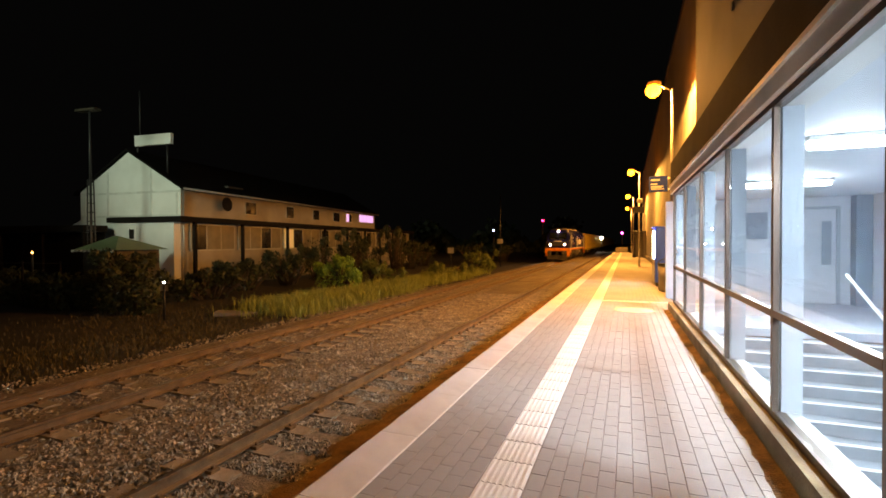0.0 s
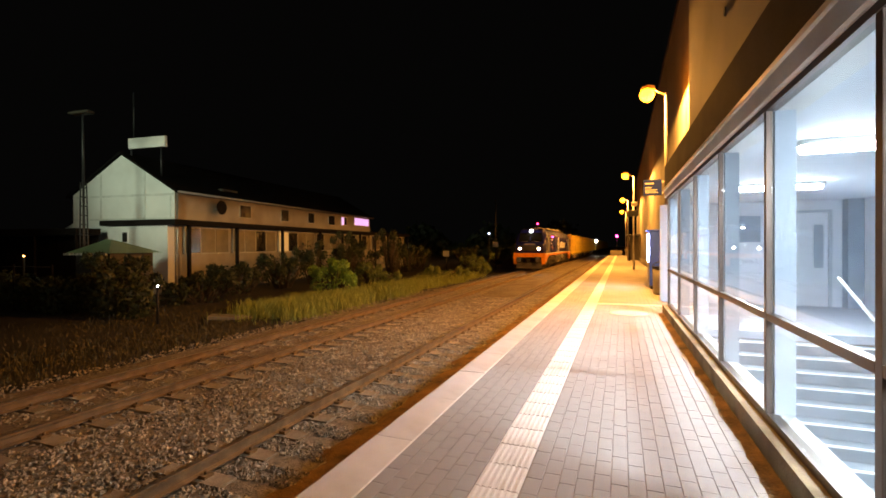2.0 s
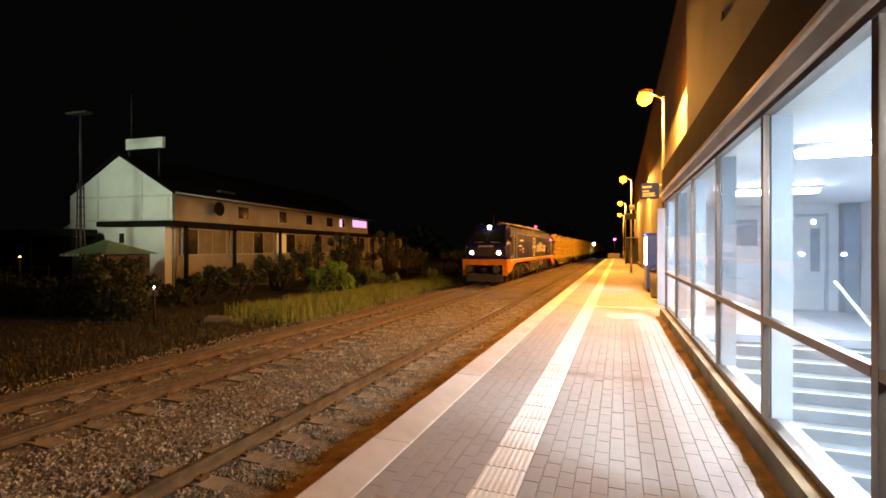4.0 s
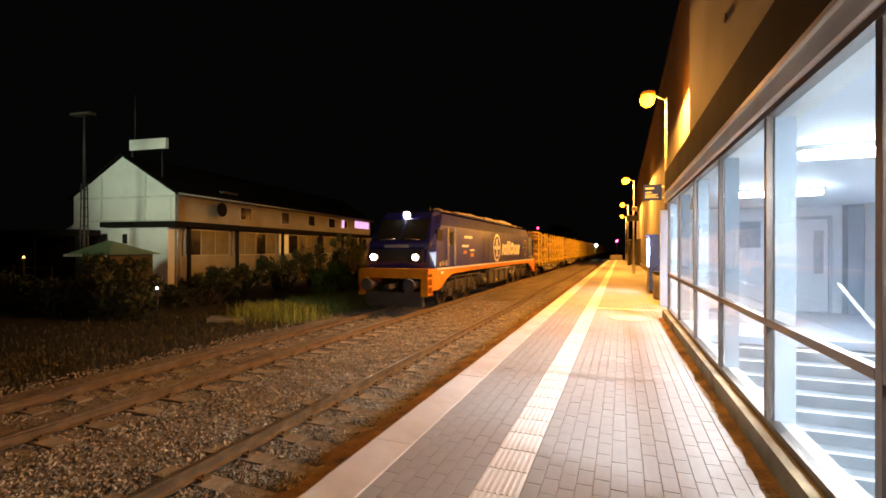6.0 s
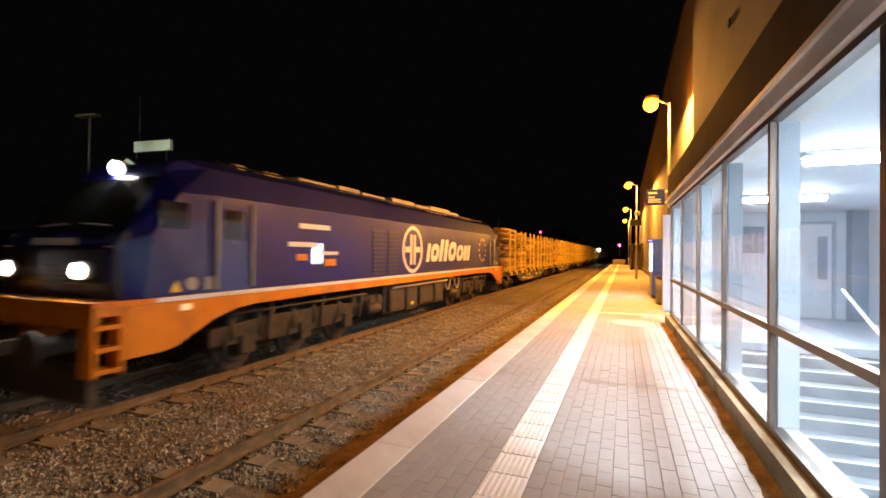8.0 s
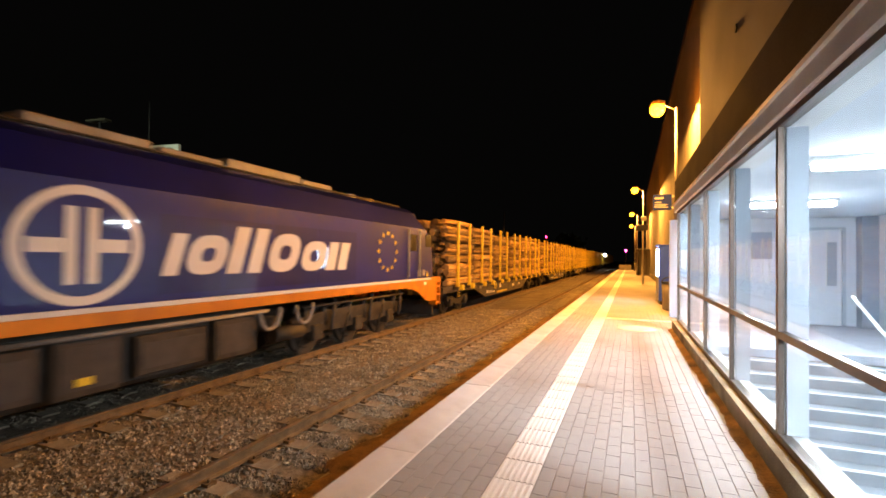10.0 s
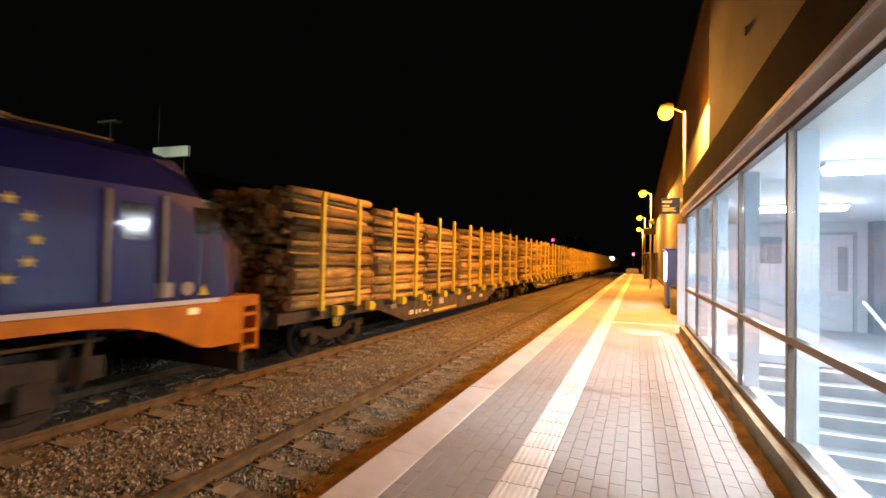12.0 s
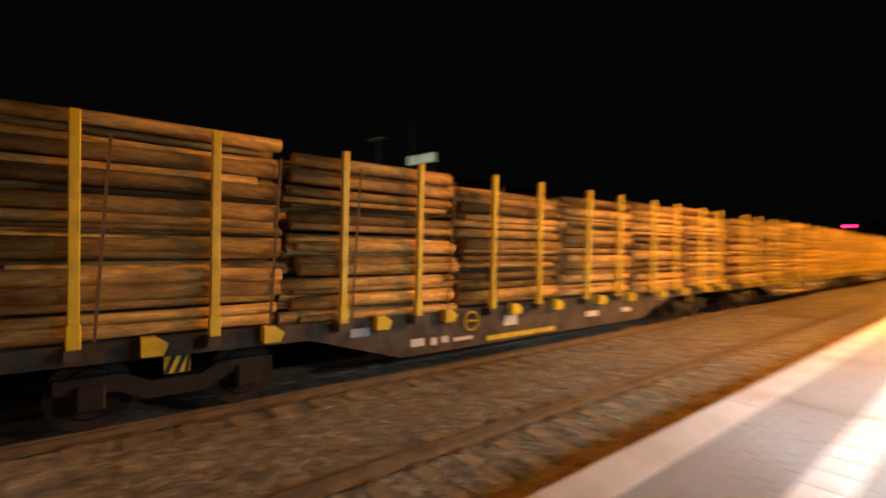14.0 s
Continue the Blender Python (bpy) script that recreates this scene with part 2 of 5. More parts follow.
# ---- ground and tracks ----
BED_Z = RAIL_Z - 0.20
bm = bmesh.new()
GRID_X = [-700, -300, -120, -60, -40, -30, -24, -18, -15, -13, -12, -11.2, -10.6, -9.9, -9.2, -8, -6.8, -5.8, -4.8, -3.6, -2.95, -1.95, -1.2, 8, 30, 120, 700]
GRID_Y = [-600, -200, -60, -20, -8, 0] + list(range(3, 90, 3)) + [100, 130, 180, 300, 600]
rows = []
for gy in GRID_Y:
    row = []
    for gx in GRID_X:
        z = BED_Z + 0.008
        if gx < -9.9:
            z = BED_Z - 0.14 + (0.05 * noise.noise((gx * 0.4, gy * 0.4, 0)))
        if -6.8 < gx < -4.8:
            z += 0.012
        row.append(bm.verts.new((gx, gy, z)))
    rows.append(row)
for j in range(len(GRID_Y) - 1):
    for i in range(len(GRID_X) - 1):
        if GRID_X[i] == -1.2 and -9 < GRID_Y[j] < 12:
            continue   # the stair pit
        f = bm.faces.new((rows[j][i], rows[j][i + 1], rows[j + 1][i + 1], rows[j + 1][i]))
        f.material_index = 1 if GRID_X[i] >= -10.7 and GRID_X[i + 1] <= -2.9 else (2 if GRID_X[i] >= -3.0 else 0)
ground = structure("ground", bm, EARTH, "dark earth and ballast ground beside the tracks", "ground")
ground.data.materials.append(BALLAST)
ground.data.materials.append(SOIL)

RAIL_OUTLINE = [(-0.0625, 0), (-0.0625, 0.012), (-0.012, 0.03), (-0.009, 0.10), (-0.036, 0.115), (-0.036, 0.145), (-0.03, 0.15), (0.03, 0.15), (0.036, 0.145), (0.036, 0.115), (0.009, 0.10), (0.012, 0.03), (0.0625, 0.012), (0.0625, 0)]


def sleeper_mesh():
    bm = bmesh.new()
    for s in (-1, 1):
        prism(bm, [(-0.14, -0.16), (-0.12, 0), (0.12, 0), (0.14, -0.16)], "x", *sorted((s * 0.34, s * 1.3)))
    prism(bm, [(-0.12, -0.16), (-0.10, -0.04), (0.10, -0.04), (0.12, -0.16)], "x", -0.34, 0.34)
    return mesh_of("sleeper", bm, SLEEPER)


def clip_mesh():
    bm = bmesh.new()
    for s in (-1, 1):
        box(bm, *sorted((s * 0.05, s * 0.15)), -0.06, 0.06, 0.0, 0.035)
        tube(bm, (s * 0.10, 0, 0.03), (s * 0.10, 0, 0.07), 0.018, seg=6)
    return mesh_of("rail_clip", bm, RUST)


SLEEPER_ME, CLIP_ME = sleeper_mesh(), clip_mesh()
for track_x, word, worn in ((TRACK_NEAR, "platform", 0), (TRACK_FAR, "through", 1)):
    track = thing("railway_track", f"rusty {word} track on concrete sleepers in ballast", "railway track", pose(track_x, 0, RAIL_Z), "tracks", "structure")
    for s in (-1, 1):
        bm = bmesh.new()
        prism(bm, RAIL_OUTLINE, "y", -60, 320)
        bmesh.ops.translate(bm, verts=bm.verts, vec=(s * 0.7535, 0, -0.15))
        rail = part("rail", bm, RUST, track)
        part("rail_head", cells((s * 0.7535 - 0.028, s * 0.7535 + 0.028, -60, 320, 0.0005, 0.003)), SHINE, rail, "polished running surface")
    for k in range(138):
        y = -5 + 0.625 * k
        wob = random.uniform(-0.02, 0.02)
        sl = piece("sleeper", SLEEPER_ME, track, pose(random.uniform(-0.02, 0.02), y + wob, -0.155 - random.uniform(0, 0.012), 0, 0, random.uniform(-0.8, 0.8)))
        if y < 24:
            for s in (-1, 1):
                piece("rail_clip", CLIP_ME, sl, pose(s * 0.7535, 0, 0.0))


def pebbles(name, count, area, z, size, material, label, cribs=False):
    """Loose stones: many small uneven blocks in one mesh."""
    x0, x1, y0, y1 = area
    base = np.array([(1, 0, 0), (-1, 0, 0), (0, 1, 0), (0, -1, 0), (0, 0, 1), (0, 0, -1)], float)
    tris = np.array([(0, 2, 4), (2, 1, 4), (1, 3, 4), (3, 0, 4), (2, 0, 5), (1, 2, 5), (3, 1, 5), (0, 3, 5)])
    rng = np.random.default_rng(len(name) + count)
    # closer together near the viewer
    u = rng.random(count)
    ys = y0 + (y1 - y0) * u ** 1.7
    xs = rng.uniform(x0, x1, count)
    if cribs:   # only between the sleepers
        phase = np.mod(ys + 5, 0.625)
        ys = ys + np.where(phase < 0.13, 0.13, 0) - np.where(phase > 0.495, 0.13, 0)
    r = rng.uniform(size * 0.6, size * 1.35, count)
    verts = base[None] * r[:, None, None] * rng.uniform(0.55, 1.1, (count, 6, 1)) + rng.normal(0, 0.18, (count, 6, 3)) * r[:, None, None]
    a = rng.uniform(0, 6.28, count)
    c, s = np.cos(a)[:, None], np.sin(a)[:, None]
    vx, vy = verts[:, :, 0] * c - verts[:, :, 1] * s, verts[:, :, 0] * s + verts[:, :, 1] * c
    zs = z + rng.uniform(-0.012, 0.016, count)
    verts = np.stack([vx + xs[:, None], vy + ys[:, None], verts[:, :, 2] * 0.8 + zs[:, None]], -1).reshape(-1, 3)
    faces = (tris[None] + 6 * np.arange(count)[:, None, None]).reshape(-1, 3)
    me = bpy.data.meshes.new(name)
    me.from_pydata(verts.tolist(), [], faces.tolist())
    me.materials.append(material)
    return tagged(new(name, me), label, "ballast", kind="stuff")


def soil_bank():
    """Brown dirt that has crept over the sleepers beside the platform wall."""
    bm = bmesh.new()
    rows = []
    for j in range(170):
        y = -4 + 0.25 * j if j < 120 else 26 + 1.0 * (j - 120)
        row = []
        for i, u in enumerate((0, 0.2, 0.45, 0.7, 1.0)):
            edge = -3.50 + 0.26 * noise.noise((1.1 * y, 3.1, 0)) + 0.16 * noise.noise((4.1 * y, 1.1, 0))
            x = edge + (PLAT_EDGE + 0.07 - edge) * u
            z = -1.0 + (0.0 if i == 0 else 0.115 + 0.06 * u + 0.022 * noise.noise((2 * x, 2.3 * y, 4)))
            row.append(bm.verts.new((x, y, z)))
        rows.append(row)
    for a, b in zip(rows[:-1], rows[1:]):
        for i in range(4):
            bm.faces.new((a[i], a[i + 1], b[i + 1], b[i])).smooth = True
    return structure("soil_bank", bm, SOIL, "rusty brown dirt along the foot of the platform", "ground")


# ---- platform ----
PLAT_EDGE, PLAT_END = -1.95, 76.0
soil_bank()
structure("platform_wall", cells((PLAT_EDGE + 0.06, PLAT_EDGE + 0.30, -30, PLAT_END, -1.1, -0.11)), CONCRETE, "stained concrete platform wall above the track bed", "platform")
structure("platform_base", cells((PLAT_EDGE + 0.30, 1.10, -30, PLAT_END, -1.1, -0.009), (1.10, 8.0, 10.2, PLAT_END, -1.1, -0.145), (1.10, 8.0, -30, -8.3, -1.1, -0.03)), JOINT, "sand bed under the platform paving", "platform")

# ---- glazed stair hall beside the platform ----
# Its front leans a little towards the track: local x = 0 is the glass line, local y runs along it.
HALL = pose(1.145, 0, 0, 0, 0, math.degrees(math.atan(0.012)))
MULLIONS = (-5.9, -4.15, -2.4, -0.65, 1.0, 2.655, 4.34, 6.09, 7.90, 9.80, 11.62)
SILL_Z, MID_Z, HEAD_Z = 0.26, 1.03, 2.70
hall = thing("stair_hall", "glazed stair hall with bronze frames on a concrete kerb", "building", HALL, kind="structure")
part("kerb", cells((-0.115, 0.10, -8, 11.85, -0.05, 0.20)), KERBSTONE, hall, "stained concrete kerb with a brown moss edge")
part("sill_rail", cells((-0.022, 0.06, -8, 11.70, 0.202, SILL_Z)), ALU, hall)
part("sill_board", cells((0.062, 0.17, -8, 11.70, 0.16, SILL_Z - 0.01)), WHITEPAINT, hall, "white inner sill")
part("head_rail", cells((-0.035, 0.05, -8, 11.70, HEAD_Z - 0.05, HEAD_Z - 0.003)), ALU, hall)
for y in MULLIONS:
    post = part("mullion", cells((-0.028, 0.014, y - 0.030, y + 0.030, SILL_Z, HEAD_Z - 0.05)), ALU, hall)
    part("inner_post", cells((0.03, 0.17, y - 0.028, y + 0.028, SILL_Z, HEAD_Z - 0.055)), POSTGREY, post, "blue-grey inner post")
for a, b in zip(MULLIONS[:-1], MULLIONS[1:]):
    part("transom", cells((-0.028, 0.03, a + 0.036, b - 0.036, MID_Z - 0.028, MID_Z + 0.028)), ALU, hall)
    for z0, z1 in ((SILL_Z + 0.003, MID_Z - 0.031), (MID_Z + 0.031, HEAD_Z - 0.053)):
        if b < 1.1:   # unseen near bays, closed to keep hall light off the ballast
            part("infill_panel", cells((-0.012, 0.012, a + 0.036, b - 0.036, z0, z1)), DARKSHEET, hall, "dark brown panel blocking hall light in an unseen bay")
            continue
        pane = part("glass_pane", cells((-0.004, 0.004, a + 0.036, b - 0.036, z0, z1)), CLEAR, hall)
        pane.visible_shadow = False
part("poster_back", cells((0.02, 0.028, 1.75, 2.60, SILL_Z + 0.02, HEAD_Z - 0.07)), DARKSHEET, hall, "dark back of a large notice behind the glass")
for y in (11.76,):
    part("corner_post", cells((0.0, 0.10, y - 0.055, y + 0.055, 0.0, HEAD_Z + 0.03)), FASCIA, hall)
bm = bmesh.new()
prism(bm, [(-0.045, 2.70), (-0.065, 2.715), (-0.07, 2.85), (-0.095, 2.855), (-0.095, 2.895), (-0.07, 2.902), (0.30, 2.902), (0.30, 2.70)], "y", -8, 12.0)
part("fascia", bm, FASCIA, hall, "pale sheet-metal fascia above the glass")
part("dark_parapet", cells((-0.06, 0.36, -8, 11.95, 2.905, 3.42)), DARKSHEET, hall, "dark brown sheet parapet")
part("roof_slab", cells((0.365, 4.75, -8, 11.95, 2.80, 3.06)), WHITEPAINT, hall)
part("soffit", cells((0.305, 4.75, -8, 14.4, 2.725, 2.79)), INNER, hall)

# inside
STAIR_TOP, RUN, RISE, STEPS = 9.95, 0.34, 0.16, 16
part("hall_back_wall", cells((4.55, 4.75, -8, 14.6, -2.9, 2.73)), INNER, hall)
part("stair_side_wall", cells((0.10, 0.17, -8, STAIR_TOP, -2.9, 0.155)), INNER, hall, "white parapet of the stair pit")
part("hall_floor", cells((0.11, 4.54, STAIR_TOP, 14.4, -0.14, 0.0)), POSTGREY, hall, "grey hall floor")
part("far_wall", cells((0.05, 4.54, 14.42, 14.6, 0.0, 2.73)), INNER, hall)
part("near_wall", cells((0.05, 4.54, -8.2, -8.02, -2.9, 2.73)), INNER, hall)
part("stair_foot_floor", cells((0.18, 4.54, -8, STAIR_TOP - RUN * STEPS, -2.9, -RISE * STEPS - 0.01)), STEP, hall)
stairs = thing("staircase", "grey stone stairs with white painted nosings leading down", "stairs", HALL, kind="structure")
for k in range(STEPS):
    y, z = STAIR_TOP - RUN * k, -RISE * (k + 1)
    step = part("step", cells((0.18, 3.40, y - RUN, y - 0.003, z - 0.3, z)), STEP, stairs)
for k in range(STEPS + 1):
    y, z = STAIR_TOP - RUN * k, -RISE * k
    part("nosing", cells((0.19, 3.38, y + 0.002, y + 0.075, z + 0.002, z + 0.010)), WHITEPAINT, stairs, "white nosing stripe")
part("landing_stripe", cells((0.19, 2.5, 11.6, 11.68, 0.002, 0.01)), WHITEPAINT, stairs)
handrail = thing("handrail", "white tubular handrail beside the stairs", "handrail", HALL)
bm = bmesh.new()
pts = [(2.27, 9.3, 1.05), (2.27, 4.9, -1.05)]
for a, b in zip(pts[:-1], pts[1:]):
    tube(bm, a, b, 0.024, seg=8)
part("rail_tube", bm, WHITEPAINT, handrail)
for y, z in ((8.0, -0.96), (6.0, -1.92)):
    part("rail_post", tube(bmesh.new(), (2.27, y, z), (2.27, y, 1.05 + 0.477 * (y - 9.3)), 0.014, seg=8), POSTGREY, handrail)
TUBEGLOW = glow("white_tube_glow", (0.86, 0.93, 1.0), 18.0)
for ly in TUBE_YS:
    tl = thing("strip_light", "white fluorescent strip light under the hall ceiling", "lamp", pose(2.58, ly, 2.722), "strip lights")
    part("housing", cells((-0.78, 0.78, -0.11, 0.11, -0.055, -0.003)), WHITEPAINT, tl)
    # diffuser widened to take in the glare around the tube
    part("diffuser", box(bmesh.new(), -0.75, 0.75, -0.10, 0.10, -0.13, -0.057, 0.02), TUBEGLOW, tl)
part("stair_cheek", cells((3.41, 3.60, 1.2, STAIR_TOP, -2.9, 0.10)), INNER, hall, "white cheek wall beside the stairs")
part("side_floor", cells((3.61, 4.54, -8, STAIR_TOP - 0.003, -0.14, 0.0)), STEP, hall)
part("notice_board", cells((1.98, 2.46, 14.37, 14.415, 1.66, 2.36)), INNERGREY, hall, "blue-grey notice board on the end wall")
fd = part("far_door", cells((3.06, 3.92, 14.385, 14.415, 0.01, 2.26)), INNER, hall, "white door in the end wall")
for x0, x1, z0, z1 in ((2.98, 3.055, 0.005, 2.40), (3.925, 4.0, 0.005, 2.40), (2.98, 4.0, 2.405, 2.48)):
    part("door_frame", cells((x0, x1, 14.36, 14.415, z0, z1)), POSTGREY, fd, "blue-grey door frame")
part("door_panel", cells((3.62, 3.82, 14.372, 14.383, 1.0, 2.1)), INNERGREY, fd)
part("pipe_shaft", cells((4.22, 4.54, 14.1, 14.415, 0.005, 2.72)), INNERGREY, hall, "blue-grey boxed shaft in the corner")

# ---- tall grey building over the hall and along the platform ----
tall = thing("station_block", "tall grey rendered building along the platform", "building", kind="structure")
part("upper_wall", cells((1.14, 7.5, -14, 9.35, 3.43, 9.7)), RENDERED, tall)
part("long_wall", cells((1.80, 7.5, 14.75, 64, 0.0, 9.7)), RENDERED, tall)
part("link_wall", cells((1.80, 7.5, 9.36, 14.74, 3.43, 9.7)), RENDERED, tall)
bm = bmesh.new()
tube(bm, (1.137, 6.24, 4.33), (1.122, 6.24, 4.33), 0.055, 0.05, 14)
part("wall_vent", bm, BLACK, tall, "small round dark vent cap")
part("lower_pier", cells((5.95, 7.5, -14, 14.74, 0.0, 3.42)), RENDERED, tall)
part("roof_edge", cells((1.11, 7.55, -14, 9.38, 9.705, 9.85)), DARKSHEET, tall)
part("roof_edge", cells((1.77, 7.55, 9.39, 64.03, 9.705, 9.85)), DARKSHEET, tall)

# ---- lamps of the platform ----
LAMPGLOW = glow("sodium_glow", (1.0, 0.22, 0.0035), 12.0)
for ly, lx in zip(LAMP_YS, LAMP_XS):
    pl = thing("platform_lamp", "galvanised platform lamp post with orange sodium light", "street lamp", pose(lx, ly, 0), "platform lamps")
    bm = bmesh.new()
    tube(bm, (0, 0, 0.0), (0, 0, 1.1), 0.075, 0.07, 12)
    tube(bm, (0, 0, 1.1), (0, 0, 6.2), 0.048, 0.036, 12)
    part("post", bm, POSTSTEEL, pl)
    part("arm", tube(bmesh.new(), (0, 0, 6.12), (-0.34, 0, 6.32), 0.028, seg=8), GALV, pl)
    bm = bmesh.new()
    prism(bm, [(-0.30, 6.33), (-0.30, 6.41), (-0.48, 6.46), (-0.66, 6.43), (-0.70, 6.35)], "y", -0.11, 0.11)
    part("head", bm, POSTSTEEL, pl)
    # bulb made oversized, so its shape takes in the lamp's glare
    bm = bmesh.new()
    bmesh.ops.create_uvsphere(bm, u_segments=14, v_segments=8, radius=0.215, matrix=Matrix.Translation((-0.52, 0, 6.18)) @ Matrix.Diagonal((1.0, 1.0, 0.95, 1)))
    bulb = part("bulb", bm, LAMPGLOW, pl, "glowing orange lamp glass enlarged by its glare")
    bulb.visible_shadow = False

# ---- things on the platform ----
BLUEBOX = mat("blue_machine_side", (0.03, 0.085, 0.80), 0.4, scale=2, vary=0.1, bump=0.03)
SCREEN = glow("machine_front_glow", (0.74, 0.85, 1.0), 5.5)
machine = thing("ticket_machine", "blue ticket machine with a glowing white front", "ticket machine", pose(0.88, 18.2, 0))
part("body", box(bmesh.new(), 0.06, 0.72, 0.0, 1.05, 0.12, 2.10, 0.02), BLUEBOX, machine)
part("plinth", cells((0.10, 0.70, 0.03, 1.02, 0.0, 0.118)), BLACK, machine)
part("front_panel", cells((0.02, 0.056, 0.06, 0.99, 1.0, 2.0)), SCREEN, machine, "lit white front")
part("lower_front", cells((0.02, 0.056, 0.06, 0.99, 0.14, 0.98)), GALV, machine)
part("hood", box(bmesh.new(), -0.04, 0.74, -0.02, 1.07, 2.104, 2.15, 0.01), BLUEBOX, machine)
BINGREY = mat("grey_bin_sheet", (0.26, 0.25, 0.25), 0.5, metal=0.3, scale=3, vary=0.15, bump=0.05)
litter = thing("litter_bin", "grey metal litter bin with a dark rim and hoop", "bin", pose(1.22, 16.3, 0))
bm = bmesh.new()
tube(bm, (0, 0, 0.03), (0, 0, 0.86), 0.27, 0.30, 18)
part("drum", bm, BINGREY, litter)
part("rim", tube(bmesh.new(), (0, 0, 0.861), (0, 0, 0.90), 0.31, 0.31, 18), BLACK, litter)
bm = bmesh.new()
bent(bm, [(0.29 * math.cos(math.pi * k / 12), 0, 0.9 + 0.16 * math.sin(math.pi * k / 12)) for k in range(13)], 0.014)
part("hoop", bm, BLACK, litter)
part("foot", tube(bmesh.new(), (0, 0, 0.0), (0, 0, 0.029), 0.2, seg=14), BLACK, litter)
sign = thing("platform_sign", "dark blue hanging sign with rows of white bars", "sign", pose(0.74, 18.4, 0))
part("board", box(bmesh.new(), 0, 0.62, -0.03, 0.03, 3.40, 3.97, 0.01), BLUESIGN, sign)
for z in (3.46, 3.86):
    part("bracket", cells((0.622, 1.06, -0.025, 0.025, z, z + 0.06)), GALV, sign)
for x1, z, h in ((0.30, 3.80, 0.07), (0.22, 3.66, 0.05), (0.42, 3.585, 0.035), (0.36, 3.535, 0.035), (0.44, 3.485, 0.035)):
    part("text_bar", cells((0.06, 0.06 + x1, -0.036, -0.031, z, z + h)), BINGREY, sign)
# pilasters of the long wall
for y in (24.0, 38.0, 52.0):
    part("wall_base", cells((1.72, 1.797, y + 0.55, y + 13.4, 0.0, 0.3)), CONCRETE, tall, "low concrete plinth")
# platform shelter and boxes further along
shelter = thing("platform_shelter", "small shelter with a dark roof by the wall", "shelter", pose(0.75, 50.0, 0))
part("roof", box(bmesh.new(), -0.35, 1.0, 0, 3.4, 2.55, 2.68, 0.02), BLACK, shelter)
part("back", cells((0.9, 0.95, 0.05, 3.35, 0, 2.54)), RENDERED, shelter)
part("side", cells((0.0, 0.89, 3.3, 3.35, 0, 2.54)), RENDERED, shelter)
for y in (0.1, 3.2):
    part("post", tube(bmesh.new(), (0.0, y, 0), (0.0, y, 2.545), 0.05, seg=8), BLACK, shelter)
cabinet = thing("information_box", "dark information box on a post", "information board", pose(0.72, 32.2, 0))
part("post", tube(bmesh.new(), (0, 0, 0), (0, 0, 4.4), 0.05, seg=8), GALV, cabinet)
part("case", box(bmesh.new(), -0.40, 0.30, -0.12, 0.12, 3.45, 3.85, 0.02), BLACK, cabinet)
part("loudspeaker", box(bmesh.new(), -0.12, 0.22, -0.1, 0.1, 4.1, 4.38, 0.03), TRIMGREY, cabinet)
mh = thing("manhole_cover", "pale round manhole cover in the paving", "manhole cover", pose(0.17, 11.6, 0), kind="")
part("cover", tube(bmesh.new(), (0, 0, 0.002), (0, 0, 0.009), 0.40, 0.39, 28), EDGE, mh)
part("ring", tube(bmesh.new(), (0, 0, 0.0005), (0, 0, 0.006), 0.45, 0.445, 28), GALV, mh)
for k, (x, y) in enumerate(((-0.2, 78.5), (0.6, 79.2))):
    bl = thing("platform_end_barrier", "pale barrier block at the end of the platform", "barrier", pose(x - 1.0, y, BED_Z))
    part("block", box(bmesh.new(), -0.5, 0.5, -0.2, 0.2, 0, 1.7, 0.04), CONCRETE, bl)
# moss and soil along the kerb
bm = bmesh.new()
rows = []
for j in range(200):
    y = -8 + 0.0995 * j
    w = 0.105 + 0.045 * noise.noise((1.3 * y, 0.7, 2)) + 0.035 * noise.noise((7 * y, 0.2, 5))
    rows.append([bm.verts.new((-0.112 - w * u, y, h + 0.003 * noise.noise((9 * y, 5 * u, 1)))) for u, h in ((0.0, 0.030), (0.35, 0.016), (0.75, 0.008), (1.0, -0.004))])
for a, b in zip(rows[:-1], rows[1:]):
    for i in range(3):
        bm.faces.new((a[i], b[i], b[i + 1], a[i + 1])).smooth = True
part("moss_strip", bm, SOIL, hall, "brown moss and dirt along the kerb")

# ---- white house beyond the tracks ----
ROOF = mat("dark_roof_tiles", (0.008, 0.007, 0.007), 0.95, spec=0.04, scale=3, vary=0.3, bump=0.4, fine=12)
TIMBER = mat("black_stained_timber", (0.013, 0.011, 0.010), 0.95, spec=0.1, scale=4, vary=0.3, bump=0.2)
PANE = mat("dark_window_pane", (0.03, 0.028, 0.024), 0.1, scale=2, vary=0.3, bump=0.0)
CURTAIN = mat("dim_curtain", (0.22, 0.20, 0.15), 0.7, scale=2, vary=0.2, bump=0.1)
WARMROOM = glow("warm_room_light", (1.0, 0.55, 0.12), 0.05)
LILACROOM = glow("lilac_room_light", (0.85, 0.45, 1.0), 0.26)
HOUSE = pose(-24.0, 19.1, -1.1, 0, 0, 6.0)
house = thing("white_house", "white two-storey gabled building with a glazed ground floor", "house", HOUSE)
bm = bmesh.new()
prism(bm, [(-7.75, 0), (-7.75, 5.9), (-3.85, 8.22), (0, 5.95), (0, 0)], "y", 0, 27)
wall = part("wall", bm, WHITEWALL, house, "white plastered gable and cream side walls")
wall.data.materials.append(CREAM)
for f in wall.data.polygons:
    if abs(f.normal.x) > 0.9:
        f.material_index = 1
